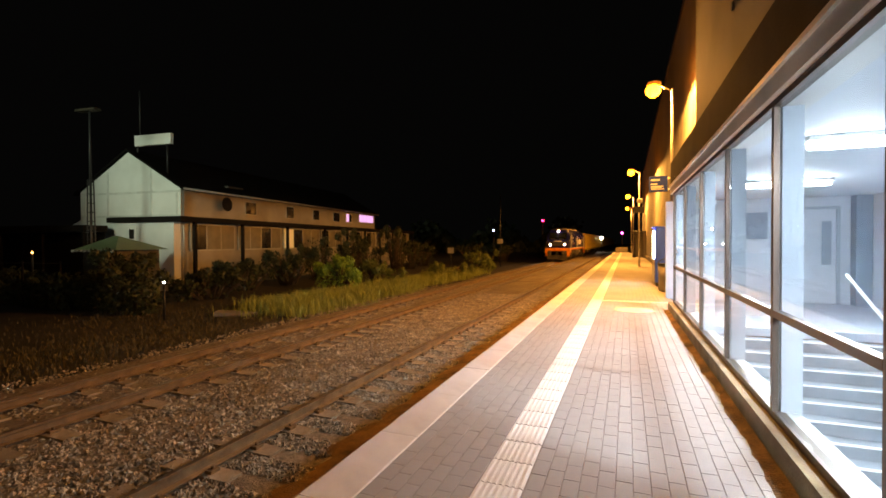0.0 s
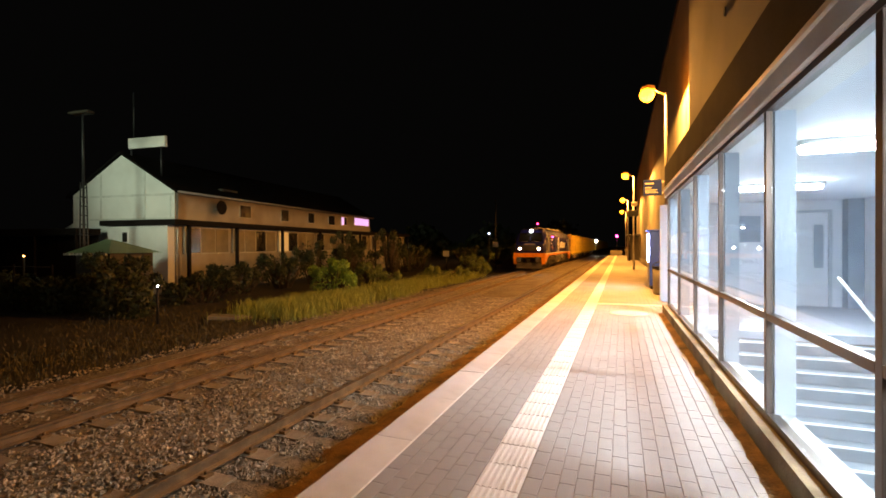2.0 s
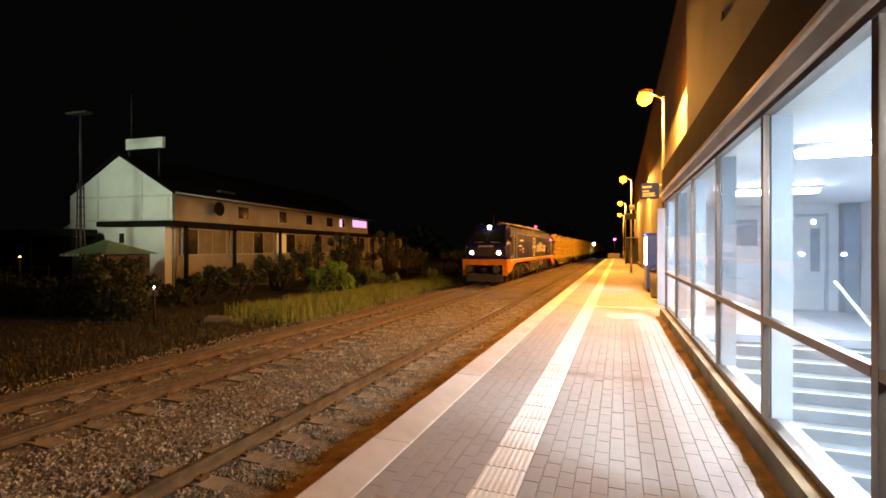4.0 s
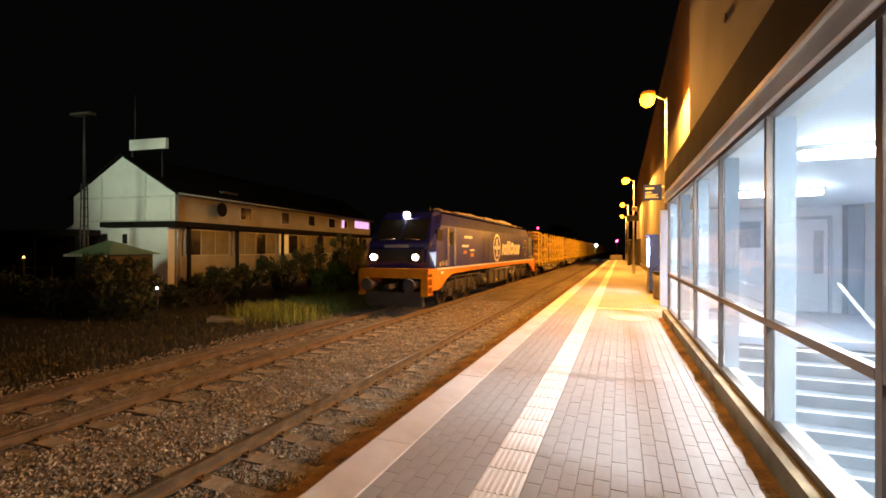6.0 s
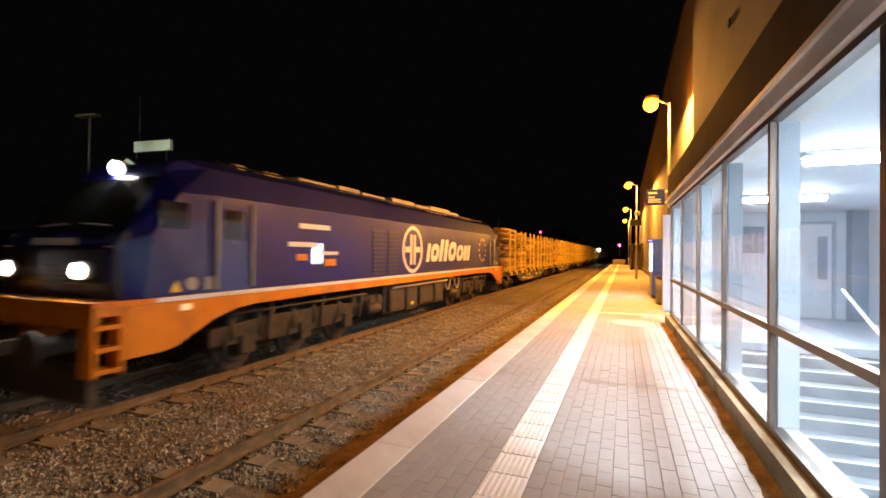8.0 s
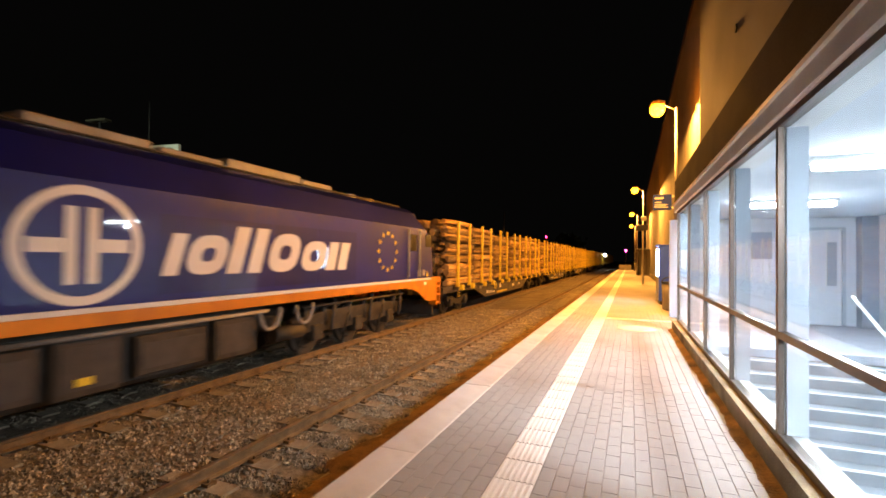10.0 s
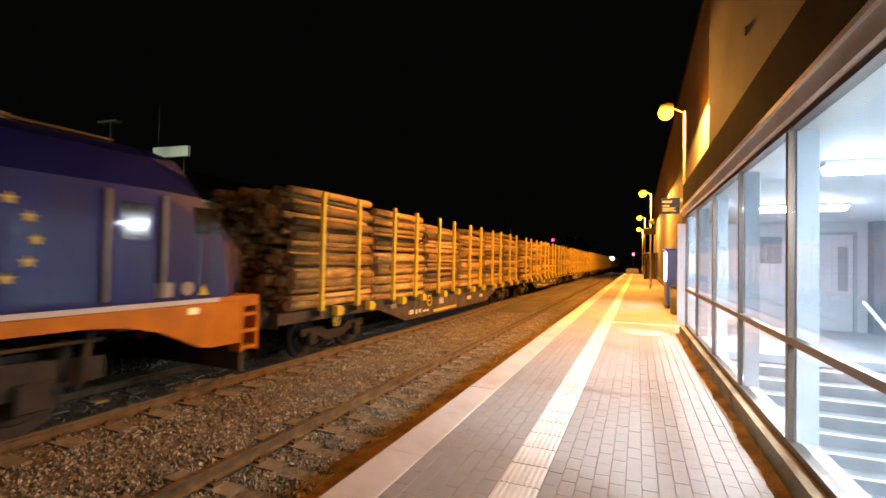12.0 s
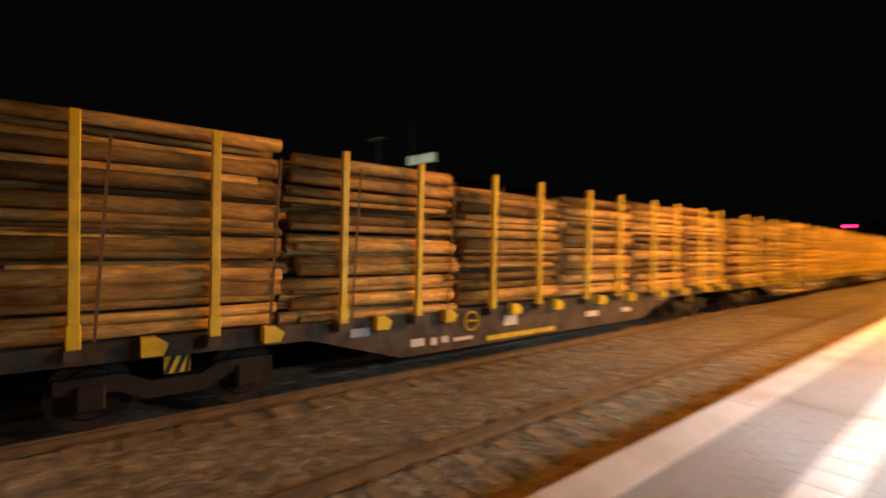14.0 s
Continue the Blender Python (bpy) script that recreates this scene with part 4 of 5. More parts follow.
def cab(sign, y_of):
    """One cab; y_of(d) is the place d metres in from the end of the frame."""
    name = "front_cab" if sign > 0 else "rear_cab"
    bm = bmesh.new()
    # side outline of the cab: nose, sloping windscreen, roof
    side = [(0.42, 1.64), (0.32, 1.9), (0.36, 2.45), (0.52, 2.62), (1.28, 3.64), (1.50, 3.86), (2.0, 3.95)]
    rings = []
    for d, z in side:
        t = min(1.0, d / 2.0)
        w = 1.18 + (W - 1.18) * min(1, t * 1.5) if z < 3.3 else 1.05 + 0.0 * t
        rings.append((d, z, w))
    lows = []
    # front skin across the width, then flanks
    for s in (-1, 1):
        lows.append([bm.verts.new((s * w, y_of(d), z)) for d, z, w in rings])
    for i in range(len(rings) - 1):
        bm.faces.new((lows[0][i], lows[1][i], lows[1][i + 1], lows[0][i + 1]))
    for k, s in enumerate((-1, 1)):
        a = bm.verts.new((s * W, y_of(2.0), 1.64))
        b = bm.verts.new((s * W, y_of(2.0), 3.30))
        c = bm.verts.new((s * 1.20, y_of(2.0), 3.80))
        d = bm.verts.new((s * W, y_of(0.72), 1.64))
        e = bm.verts.new((s * W, y_of(0.84), 2.60))
        g = bm.verts.new((s * 1.43, y_of(1.30), 3.28))
        L = lows[k]
        for f in ((L[0], L[1], L[2], e, d), (L[2], L[3], e), (L[3], L[4], g, e), (d, e, g, b, a), (L[4], L[5], c, g), (g, c, b), (L[5], L[6], c)):
            bm.faces.new(f)
    hull = part(name, bm, BLUE, loco)
    # windscreen, set on the slope
    bm = bmesh.new()
    for x0, x1 in ((-1.10, -0.02), (0.02, 1.10)):
        lo, hi = 0.58, 1.22
        za, zb = 2.62 + (lo - 0.52) / 0.76 * 1.0, 2.62 + (hi - 0.52) / 0.76 * 1.0
        vs = [bm.verts.new(p) for p in ((x0, y_of(lo - 0.012), za + 0.012), (x1, y_of(lo - 0.012), za + 0.012), (x1 * 0.93, y_of(hi - 0.012), zb + 0.012), (x0 * 0.93, y_of(hi - 0.012), zb + 0.012))]
        back = [bm.verts.new(v.co + Vector((0, y_of(0.02) - y_of(0), -0.02))) for v in vs]
        bm.faces.new(vs)
        bm.faces.new(back[::-1])
        for i in range(4):
            bm.faces.new((vs[i], vs[(i + 1) % 4], back[(i + 1) % 4], back[i]))
    part("windscreen", bm, CABGLASS, hull)
    # black nose band, lamps, grille, handrails
    def fbox(x0, x1, d0, d1, z0, z1):
        a, b = sorted((y_of(d0), y_of(d1)))
        return (x0, x1, a, b, z0, z1)
    part("nose_band", cells(fbox(-1.12, 1.12, 0.27, 0.33, 1.86, 2.36)), BLACK, hull, "black nose band around the headlights")
    part("nose_grille", cells(*[fbox(-0.42, 0.42, 0.235, 0.262, 1.90 + 0.07 * k, 1.935 + 0.07 * k) for k in range(4)]), GRIME, hull)
    part("number_board", cells(fbox(-0.5, 0.5, 0.30, 0.345, 2.42, 2.53)), ROOFGREY, hull, "pale plate with plain bars")
    for s in (-1, 1):
        bm = bmesh.new()
        tube(bm, (s * 0.88, y_of(0.262), 2.06), (s * 0.88, y_of(0.14), 2.06), 0.13, 0.145, 16)
        hl = part("headlight", bm, GALV, hull)
        bm = bmesh.new()
        tube(bm, (s * 0.88, y_of(0.138), 2.06), (s * 0.88, y_of(0.12), 2.06), 0.10, 0.10, 16)
        part("lens", bm, HEADGLOW if sign > 0 else LETTER, hl)
        part("wiper", tube(bmesh.new(), (s * 0.2, y_of(0.60), 2.76), (s * 0.85, y_of(0.56), 2.72), 0.018, seg=6), GALV, hull)
        part("mirror_bar", tube(bmesh.new(), (s * 1.2, y_of(0.30), 2.40), (s * 1.38, y_of(0.75), 2.44), 0.02, seg=6), GALV, hull)
        part("side_window", cells(fbox(*sorted((s * (W - 0.05), s * (W + 0.006))), 0.92, 1.42, 2.70, 3.12)), CABGLASS, hull)
        part("nose_rail", tube(tube(bmesh.new(), (s * 1.34, y_of(0.40), 1.70), (s * 1.34, y_of(0.36), 2.35), 0.022, seg=6), (s * 1.34, y_of(0.36), 2.35), (s * 1.36, y_of(0.52), 2.62), 0.022, seg=6), WHITEGREY, hull)
        door = part("cab_door", cells(fbox(*sorted((s * (W - 0.03), s * (W + 0.008))), 2.03, 2.66, 1.66, 3.18)), SIDEBLUE, loco)
        part("door_window", cells(fbox(*sorted((s * (W - 0.02), s * (W + 0.014))), 2.12, 2.57, 2.55, 3.08)), CABGLASS, door)
        for d in (1.95, 2.75):
            part("grab_rail", tube(bmesh.new(), (s * (W + 0.05), y_of(d), 1.70), (s * (W + 0.05), y_of(d), 3.22), 0.03, seg=8), TRIMGREY, door, "pale steel grab rail")
    bm = bmesh.new()
    tube(bm, (0, y_of(1.34), 3.76), (0, y_of(1.22), 3.74), 0.12, 0.135, 16)
    top = part("top_lamp", bm, GALV, hull)
    part("lens", tube(bmesh.new(), (0, y_of(1.215), 3.74), (0, y_of(1.20), 3.74), 0.115, 0.115, 16), HEADGLOW if sign > 0 else LETTER, top)
    # orange apron with steps
    for s in (-1, 1):
        bm = bmesh.new()
        prism(bm, [(y_of(0.42), 0.80), (y_of(0.42), 1.55), (y_of(4.4), 1.55), (y_of(4.4), 1.37), (y_of(2.9), 1.36), (y_of(2.4), 1.31), (y_of(1.95), 1.19), (y_of(1.55), 1.0), (y_of(1.25), 0.85), (y_of(1.0), 0.81)], "x", *sorted((s * (W - 0.05), s * W)))
        apron = part("apron", bm, ORANGE, loco, "orange end apron")
        b2 = [fbox(*sorted((s * (W - 0.28), s * W)), 0.0, 0.05, 0.62, 1.55), fbox(*sorted((s * (W - 0.28), s * W)), 0.36, 0.41, 0.62, 1.55)]
        for z in (0.66, 0.96, 1.26):
            b2.append(fbox(*sorted((s * (W - 0.28), s * (W - 0.005))), 0.052, 0.358, z, z + 0.06))
        b2.append(fbox(*sorted((s * (W - 0.28), s * (W - 0.005))), 0.052, 0.358, 1.44, 1.55))
        part("foot_steps", cells(*b2), ORANGE, apron, "orange ladder steps")
        part("side_lamp", cells(fbox(*sorted((s * W, s * (W + 0.02))), 1.30, 1.48, 1.40, 1.50)), AMBER, apron, "small amber side lamp")
        part("buffer", tube(tube(bmesh.new(), (s * 0.875, y_of(0.3), 1.05), (s * 0.875, y_of(-0.38), 1.05), 0.13, seg=14), (s * 0.875, y_of(-0.38), 1.05), (s * 0.875, y_of(-0.44), 1.05), 0.25, 0.23, 18), WHITEGREY, loco)
    part("buffer_beam", cells(fbox(-W + 0.29, W - 0.29, 0.0, 0.3, 1.28, 1.6)), ORANGE, loco, "orange buffer beam")
    part("deck", cells(fbox(-W, W, 0.0, 4.4, 1.555, 1.635)), ORANGE, loco)
    part("plough", cells(fbox(-1.2, 1.2, 0.10, 0.2, 0.22, 0.75)), WHITEGREY, loco)
    part("coupling", cells(fbox(-0.09, 0.09, -0.45, 0.2, 0.9, 1.08)), GRIME, loco)


cab(1, lambda d: d)
cab(-1, lambda d: LEN - d)
for s in (-1, 1):
    part("side_sill", cells((*sorted((s * (W - 0.06), s * (W + 0.004))), 4.41, LEN - 4.41, 1.38, 1.56)), ORANGE, loco, "orange frame band")
    part("white_line", cells((*sorted((s * (W - 0.06), s * (W + 0.008))), 0.9, LEN - 0.9, 1.565, 1.635)), LETTER, loco, "white line above the frame")
    # louvres
    for y0 in (7.25, 8.15):
        lv = part("louvre_panel", cells((*sorted((s * (W - 0.02), s * (W + 0.006))), y0, y0 + 0.7, 1.72, 3.0)), BLACK, loco)
        for k in range(10):
            part("louvre_slat", cells((*sorted((s * W, s * (W + 0.02))), y0 + 0.02, y0 + 0.68, 1.76 + 0.122 * k, 1.83 + 0.122 * k)), SIDEBLUE, lv)
    # badge: ring with upright and cross bars
    bm = bmesh.new()
    ring = 32
    o, i_ = [], []
    for k in range(ring):
        a = 2 * math.pi * k / ring
        o.append((9.9 + 0.78 * math.cos(a), 2.45 + 0.78 * math.sin(a)))
        i_.append((9.9 + 0.66 * math.cos(a), 2.45 + 0.66 * math.sin(a)))
    hoop(bm, o, i_, *sorted((s * W, s * (W + 0.006))))
    for b in ((9.70, 9.84, 1.95, 2.95), (9.96, 10.10, 1.95, 2.95), (9.30, 9.69, 2.36, 2.54), (10.11, 10.50, 2.36, 2.54)):
        box(bm, *sorted((s * W, s * (W + 0.006))), *b)
    part("badge", bm, LETTER, loco, "white ring badge")
    # word mark drawn as plain slanted slabs and rings
    xs = sorted((s * (W + 0.004), s * (W + 0.010)))

    def lean(y, z):
        return (y + 0.30 * (z - 2.02), z)

    def slab(y0, y1, z0, z1):
        bm = bmesh.new()
        prism(bm, [lean(y0, z0), lean(y1, z0), lean(y1, z1), lean(y0, z1)], "x", *xs)
        part("mark_slab", bm, LETTER, loco, "white plain shape of the word mark")

    def oval(y0, y1, z0, z1, hole):
        bm, outer, inner = bmesh.new(), [], []
        for q in range(24):
            a = 2 * math.pi * q / 24
            c, v = [math.copysign(abs(f) ** 0.75, f) for f in (math.cos(a), math.sin(a))]
            for lst, k in ((outer, 1.0), (inner, hole)):
                lst.append(lean((y0 + y1) / 2 + (y1 - y0) / 2 * c * k, (z0 + z1) / 2 + (z1 - z0) / 2 * v * k))
        hoop(bm, outer, inner, *xs)
        part("mark_ring", bm, LETTER, loco, "white ring of the word mark")

    slab(10.98, 11.24, 2.02, 2.68)
    oval(11.34, 12.10, 2.02, 2.68, 0.36)
    slab(12.18, 12.50, 2.02, 2.86)
    slab(12.66, 12.98, 2.02, 2.86)
    oval(13.12, 13.98, 2.02, 2.80, 0.38)
    oval(14.10, 14.92, 2.02, 2.68, 0.40)
    slab(15.00, 15.36, 2.02, 2.68)
    slab(15.46, 15.82, 2.02, 2.68)
    for y0, y1 in ((10.95, 12.1), (12.16, 13.3), (13.34, 14.7), (14.76, 16.3)):
        part("mark_field", cells((*sorted((s * W, s * (W + 0.0025))), y0, y1, 1.74, 2.96)), BLUE, loco, "dark blue field behind the word mark")
    # ring of stars
    for k in range(12):
        a = 2 * math.pi * k / 12
        bm = bmesh.new()
        cy, cz = 17.96 + 0.53 * math.cos(a), 2.50 + 0.53 * math.sin(a)
        star = []
        for j in range(10):
            r = 0.085 if j % 2 == 0 else 0.036
            b = math.pi / 2 + math.pi * j / 5
            star.append((cy + r * math.cos(b), cz + r * math.sin(b)))
        prism(bm, star, "x", *sorted((s * W, s * (W + 0.006))))
        part("star", bm, YELLOW, loco)
    # small lettering as bars, and stickers
    for y0, y1, z0, z1 in ((4.15, 5.25, 2.86, 2.97), (3.8, 4.75, 2.46, 2.56), (4.95, 5.6, 2.28, 2.36)):
        part("lettering_bar", cells((*sorted((s * W, s * (W + 0.005))), y0, y1, z0, z1)), LETTER, loco)
    for y0, y1, z0, z1 in ((4.05, 4.42, 2.16, 2.30), (5.05, 5.5, 2.02, 2.18)):
        part("orange_sticker", cells((*sorted((s * W, s * (W + 0.005))), y0, y1, z0, z1)), ORANGE, loco)
    for e in (0.0, 1.0):   # stickers low on the cab sides: plate, round sign, warning triangle
        def ye(d):
            return d if e == 0 else LEN - d
        part("white_plate", cells((*sorted((s * W, s * (W + 0.005))), *sorted((ye(1.75), ye(2.02))), 1.70, 1.92)), ROOFGREY, loco)
        part("round_sticker", tube(bmesh.new(), (s * W, ye(1.50), 1.82), (s * (W + 0.006), ye(1.50), 1.82), 0.11, seg=18), ROOFGREY, loco, "pale round sticker")
        bm = bmesh.new()
        prism(bm, [(ye(1.12), 1.70), (ye(1.30), 1.70), (ye(1.21), 1.88)], "x", *sorted((s * W, s * (W + 0.006))))
        part("warning_sticker", bm, YELLOW, loco, "yellow triangular sticker")
# roof gear
for y0, y1, z in ((4.8, 6.3, 4.02), (6.45, 7.5, 4.06), (7.65, 9.0, 4.02), (9.5, 11.2, 4.08), (11.35, 12.6, 4.04), (12.7, 14.8, 4.12), (14.85, 16.0, 4.06)):
    hood = part("roof_hood", box(bmesh.new(), -0.88, 0.88, y0, y1, 3.952, z + 0.08, 0.025), ROOFGREY, loco, "pale grey roof hood")
    for k in range(int((y1 - y0) / 0.42)):
        part("hood_rib", cells((-0.80, 0.80, y0 + 0.2 + 0.42 * k, y0 + 0.26 + 0.42 * k, z + 0.081, z + 0.105)), WHITEGREY, hood)
for y0 in (3.05, 17.1):   # aerials, horn and valves on the roof ends
    for d, x, w, h in ((0.0, 0.55, 0.30, 0.16), (0.42, 0.30, 0.22, 0.22), (0.75, 0.62, 0.34, 0.12), (1.2, 0.45, 0.26, 0.18)):
        part("roof_fitting", box(bmesh.new(), x - w / 2, x + w / 2, y0 + d, y0 + d + w, 3.952, 3.952 + h, 0.02), YELLOW if d == 0.75 else ROOFGREY, loco)
    part("aerial", tube(bmesh.new(), (0, y0 + 0.6, 3.952), (0, y0 + 0.6, 4.30), 0.03, 0.01, 8), BLACK, loco)
for s in (-1, 1):
    part("pantograph_rod", tube(bmesh.new(), (s * 0.4, 3.6, 3.92), (s * 0.25, 5.0, 4.14), 0.03, seg=6), GALV, loco)
    part("roof_rail", tube(bmesh.new(), (s * 0.93, 2.4, 4.0), (s * 0.93, LEN - 2.4, 4.0), 0.022, seg=6), GRIME, loco)
# underframe
part("fuel_tank", box(bmesh.new(), -1.25, 1.25, 8.4, 13.2, 0.42, 1.375, 0.08), GRIME, loco)
for k, y in enumerate((7.6, 8.0, 13.6)):
    part("air_tank", tube(bmesh.new(), (-1.28, y, 0.95), (1.28, y, 0.95), 0.16, seg=14), GRIME, loco)
for y0 in (4.75, 16.9):
    for s in (-1, 1):
        bm = bmesh.new()
        prism(bm, [(y0 - 2.6, 0.62), (y0 - 2.6, 0.92), (y0 - 1.2, 1.02), (y0 + 1.2, 1.02), (y0 + 2.6, 0.92), (y0 + 2.6, 0.62), (y0 + 1.0, 0.52), (y0 - 1.0, 0.52)], "x", *sorted((s * 0.98, s * 1.12)))
        bg = part("bogie_frame", bm, GRIME, loco)
        for d in (-1.75, 0, 1.75):
            part("axle_box", box(bmesh.new(), *sorted((s * 0.9, s * 1.2)), y0 + d - 0.19, y0 + d + 0.19, 0.36, 0.74, 0.03), GRIME, bg)
            for e in (-0.36, 0.36):
                part("spring", tube(bmesh.new(), (s * 1.06, y0 + d + e, 0.66), (s * 1.06, y0 + d + e, 1.20), 0.09, seg=10), GRIME, bg)
    for d in (-1.75, 0, 1.75):
        ws = part("wheelset", wheelset(bmesh.new(), 0.53), GRIME, loco, m=pose(0, y0 + d, 0.53))
        ROLLING.append((ws, 0.53, (0, y0 + d, 0.53)))

# pipes, boxes and handles hung under the frame
for s in (-1, 1):
    for y0, y1, z0, z1 in ((8.5, 9.5, 0.52, 1.2), (9.65, 10.5, 0.46, 1.25), (10.7, 11.9, 0.55, 1.15), (12.05, 12.9, 0.5, 1.22)):
        bx = part("equipment_box", box(bmesh.new(), *sorted((s * 1.252, s * 1.36)), y0, y1, z0, z1, 0.02), GRIME, loco)
        part("box_lid", cells((*sorted((s * 1.362, s * 1.375)), y0 + 0.08, y1 - 0.08, z0 + 0.1, z1 - 0.12)), WHITEGREY, bx)
    for y, z, ln in ((13.5, 0.72, 0.9), (7.15, 0.75, 0.7)):
        part("air_cylinder", tube(bmesh.new(), (s * 1.28, y, z), (s * 1.28, y + ln, z), 0.15, seg=14), GRIME, loco)
    for y0, y1 in ((2.4, 7.3), (14.5, 19.4)):
        part("brake_pipe", tube(bmesh.new(), (s * 1.24, y0, 1.18), (s * 1.24, y1, 1.18), 0.03, seg=6), GRIME, loco)
    for y in (3.0, 4.75, 6.5, 15.15, 16.9, 18.65):
        part("damper", tube(bmesh.new(), (s * 1.22, y + 0.45, 0.55), (s * 1.22, y + 0.6, 1.3), 0.05, seg=8), WHITEGREY, loco)
        part("sand_pipe", tube(bmesh.new(), (s * 1.05, y - 0.62, 0.12), (s * 1.2, y - 0.5, 0.9), 0.025, seg=6), GRIME, loco)
    for y in (13.35, 14.4):
        bm = bmesh.new()
        bent(bm, [(s * 1.38, y + 0.28 * math.cos(math.pi * q / 12), 1.3 - 0.42 * math.sin(math.pi * q / 12)) for q in range(13)], 0.035, 8)
        part("cable_loop", bm, ROOFGREY, loco, "hanging grey cable loop")
    part("air_pipe", tube(bmesh.new(), (s * 1.40, 8.6, 1.26), (s * 1.40, 13.25, 1.26), 0.035, seg=8), ROOFGREY, loco, "long pale air pipe")
    part("yellow_valve", cells((*sorted((s * 1.376, s * 1.40)), 9.9, 10.1, 0.62, 0.72)), YELLOW, loco)

# ---- timber wagons ----
BARK = mat("debarked_log", (0.54, 0.335, 0.10), 0.85, scale=5, vary=0.6, bump=0.8, fine=40, stretch=(1, 0.16, 1), stain=((0.03, 0.017, 0.010), 0.95, 3.4), object_random=0.62, island=True)
CUT = mat("sawn_log_end", (0.38, 0.24, 0.10), 0.85, scale=6, vary=0.35, bump=0.2, fine=40, stain=((0.16, 0.09, 0.04), 0.6, 4), object_random=0.5, island=True)
BOGIE = mat("dark_bogie_steel", (0.020, 0.016, 0.011), 0.75, metal=0.2, scale=5, vary=0.5, bump=0.3, fine=50)
WAGON = mat("wagon_grey_brown", (0.10, 0.08, 0.056), 0.7, metal=0.1, scale=2.0, vary=0.5, bump=0.3, stain=((0.022, 0.015, 0.009), 0.85, 2.5))
STRAP = mat("brown_strap", (0.13, 0.085, 0.05), 0.8, scale=6, vary=0.3)
PITCH, WAGON_PITCH, BUNDLE = 3.28, 20.4, 3.08
FIRST = LEN + 1.07        # first stack behind the front of the locomotive


def log_mesh(seed):
    rng = random.Random(seed)
    bm = bmesh.new()
    seg, r0, r1 = 12, 0.089, 0.074
    bend = rng.uniform(-0.03, 0.03)
    rings = []
    for t in (0.0, 0.33, 0.66, 1.0):
        r = r0 + (r1 - r0) * t
        cx, cz = bend * math.sin(math.pi * t) + rng.uniform(-.006, .006), rng.uniform(-0.008, 0.008)
        rings.append([bm.verts.new((cx + r * math.cos(2 * math.pi * k / seg) * rng.uniform(0.95, 1.05), BUNDLE * t, cz + r * math.sin(2 * math.pi * k / seg) * rng.uniform(0.93, 1.05))) for k in range(seg)])
    for a, b in zip(rings[:-1], rings[1:]):
        for k in range(seg):
            f = bm.faces.new((a[k], a[(k + 1) % seg], b[(k + 1) % seg], b[k]))
            f.smooth = True
    for rg, fl in ((rings[0], True), (rings[-1], False)):
        f = bm.faces.new(rg[::-1] if fl else rg)
        f.material_index = 1
    me = mesh_of("log", bm, BARK)
    me.materials.append(CUT)
    return me


LOGS = [log_mesh(k) for k in range(9)]


def stack_places(seed):
    """Where the logs of one stack lie: x, start, z, size, turn end for end."""
    rng = random.Random(seed)
    out = []
    high = seed == 40
    rows_, z = rng.choice((14, 15, 15, 15)), 1.27
    rows_ = 15 if high else rows_
    for r in range(rows_):
        n = 14 if r % 2 == 0 else 13
        if r == rows_ - 1:
            n = 12
        w = 1.24 if r < rows_ - 2 else 1.15
        for k in range(n):
            x = -w + 2 * w * k / (n - 1) + rng.uniform(-0.025, 0.025)
            out.append((x, rng.gauss(0, 0.10), z + rng.uniform(-0.06, 0.06), rng.choice((0.55, 0.7, 0.8, 0.9, 1.0, 1.1, 1.25, 1.4)), rng.random() < 0.5, rng.randrange(9), rng.uniform(-1.1, 1.1)))
        z += 0.178 if high else 0.172
    return out


def log_pose(p):
    x, y, z, size, flip, which, yaw = p
    m = pose(x, y, z, 0, random.Random(which * 7 + int(x * 50)).uniform(0, 360), yaw)
    if flip:
        m = pose(x, y + BUNDLE, z, 0, 0, 180 + yaw)
    return m @ Matrix.Diagonal((size, 1, size, 1))


def joined_logs(places):
    vs, fs, mi = [], [], []
    for p in places:
        me, m, k = LOGS[p[5]], log_pose(p), len(vs)
        vs += [tuple(m @ v.co) for v in me.vertices]
        for f in me.polygons:
            fs.append([i + k for i in f.vertices])
            mi.append(f.material_index)
    me = bpy.data.meshes.new("logs")
    me.from_pydata(vs, [], fs)
    me.materials.append(BARK)
    me.materials.append(CUT)
    me.polygons.foreach_set("material_index", mi)
    return me


MOVING = []    # things of the train and their place behind the front of the locomotive
shared_joined = {}


def log_stack(wagon_no, k):
    seed = 40 + (6 * wagon_no + k if wagon_no < 2 else 12 + (k + wagon_no) % 4)
    places = stack_places(seed)
    st = thing("log_stack", "stack of rough brown logs strapped between yellow stakes", "logs", group="log stacks on the train")
    near = [p for p in places if p[0] > 1.08 or p[2] > 3.6 or (k == 0 and wagon_no == 0 and p[1] < 0.02)]
    if wagon_no < 2:
        rest = [p for p in places if p not in near]
        for p in near:
            piece("log", LOGS[p[5]], st, log_pose(p))
        core = new("log_core", joined_logs(rest))
    else:
        if seed not in shared_joined:
            shared_joined[seed] = joined_logs(places)
        core = new("log_core", shared_joined[seed])
    core.parent = st
    tagged(core, kind="stuff")
    for y in (0.95, BUNDLE - 0.14):
        if wagon_no < 3:
            bm = bmesh.new()
            prism(bm, [(y, 1.2), (y + 0.035, 1.2), (y + 0.162, 3.60), (y + 0.127, 3.60)], "x", 1.385, 1.395)
            part("strap", bm, STRAP, st)
    MOVING.append((st, FIRST + WAGON_PITCH * wagon_no + PITCH * k))
    return st


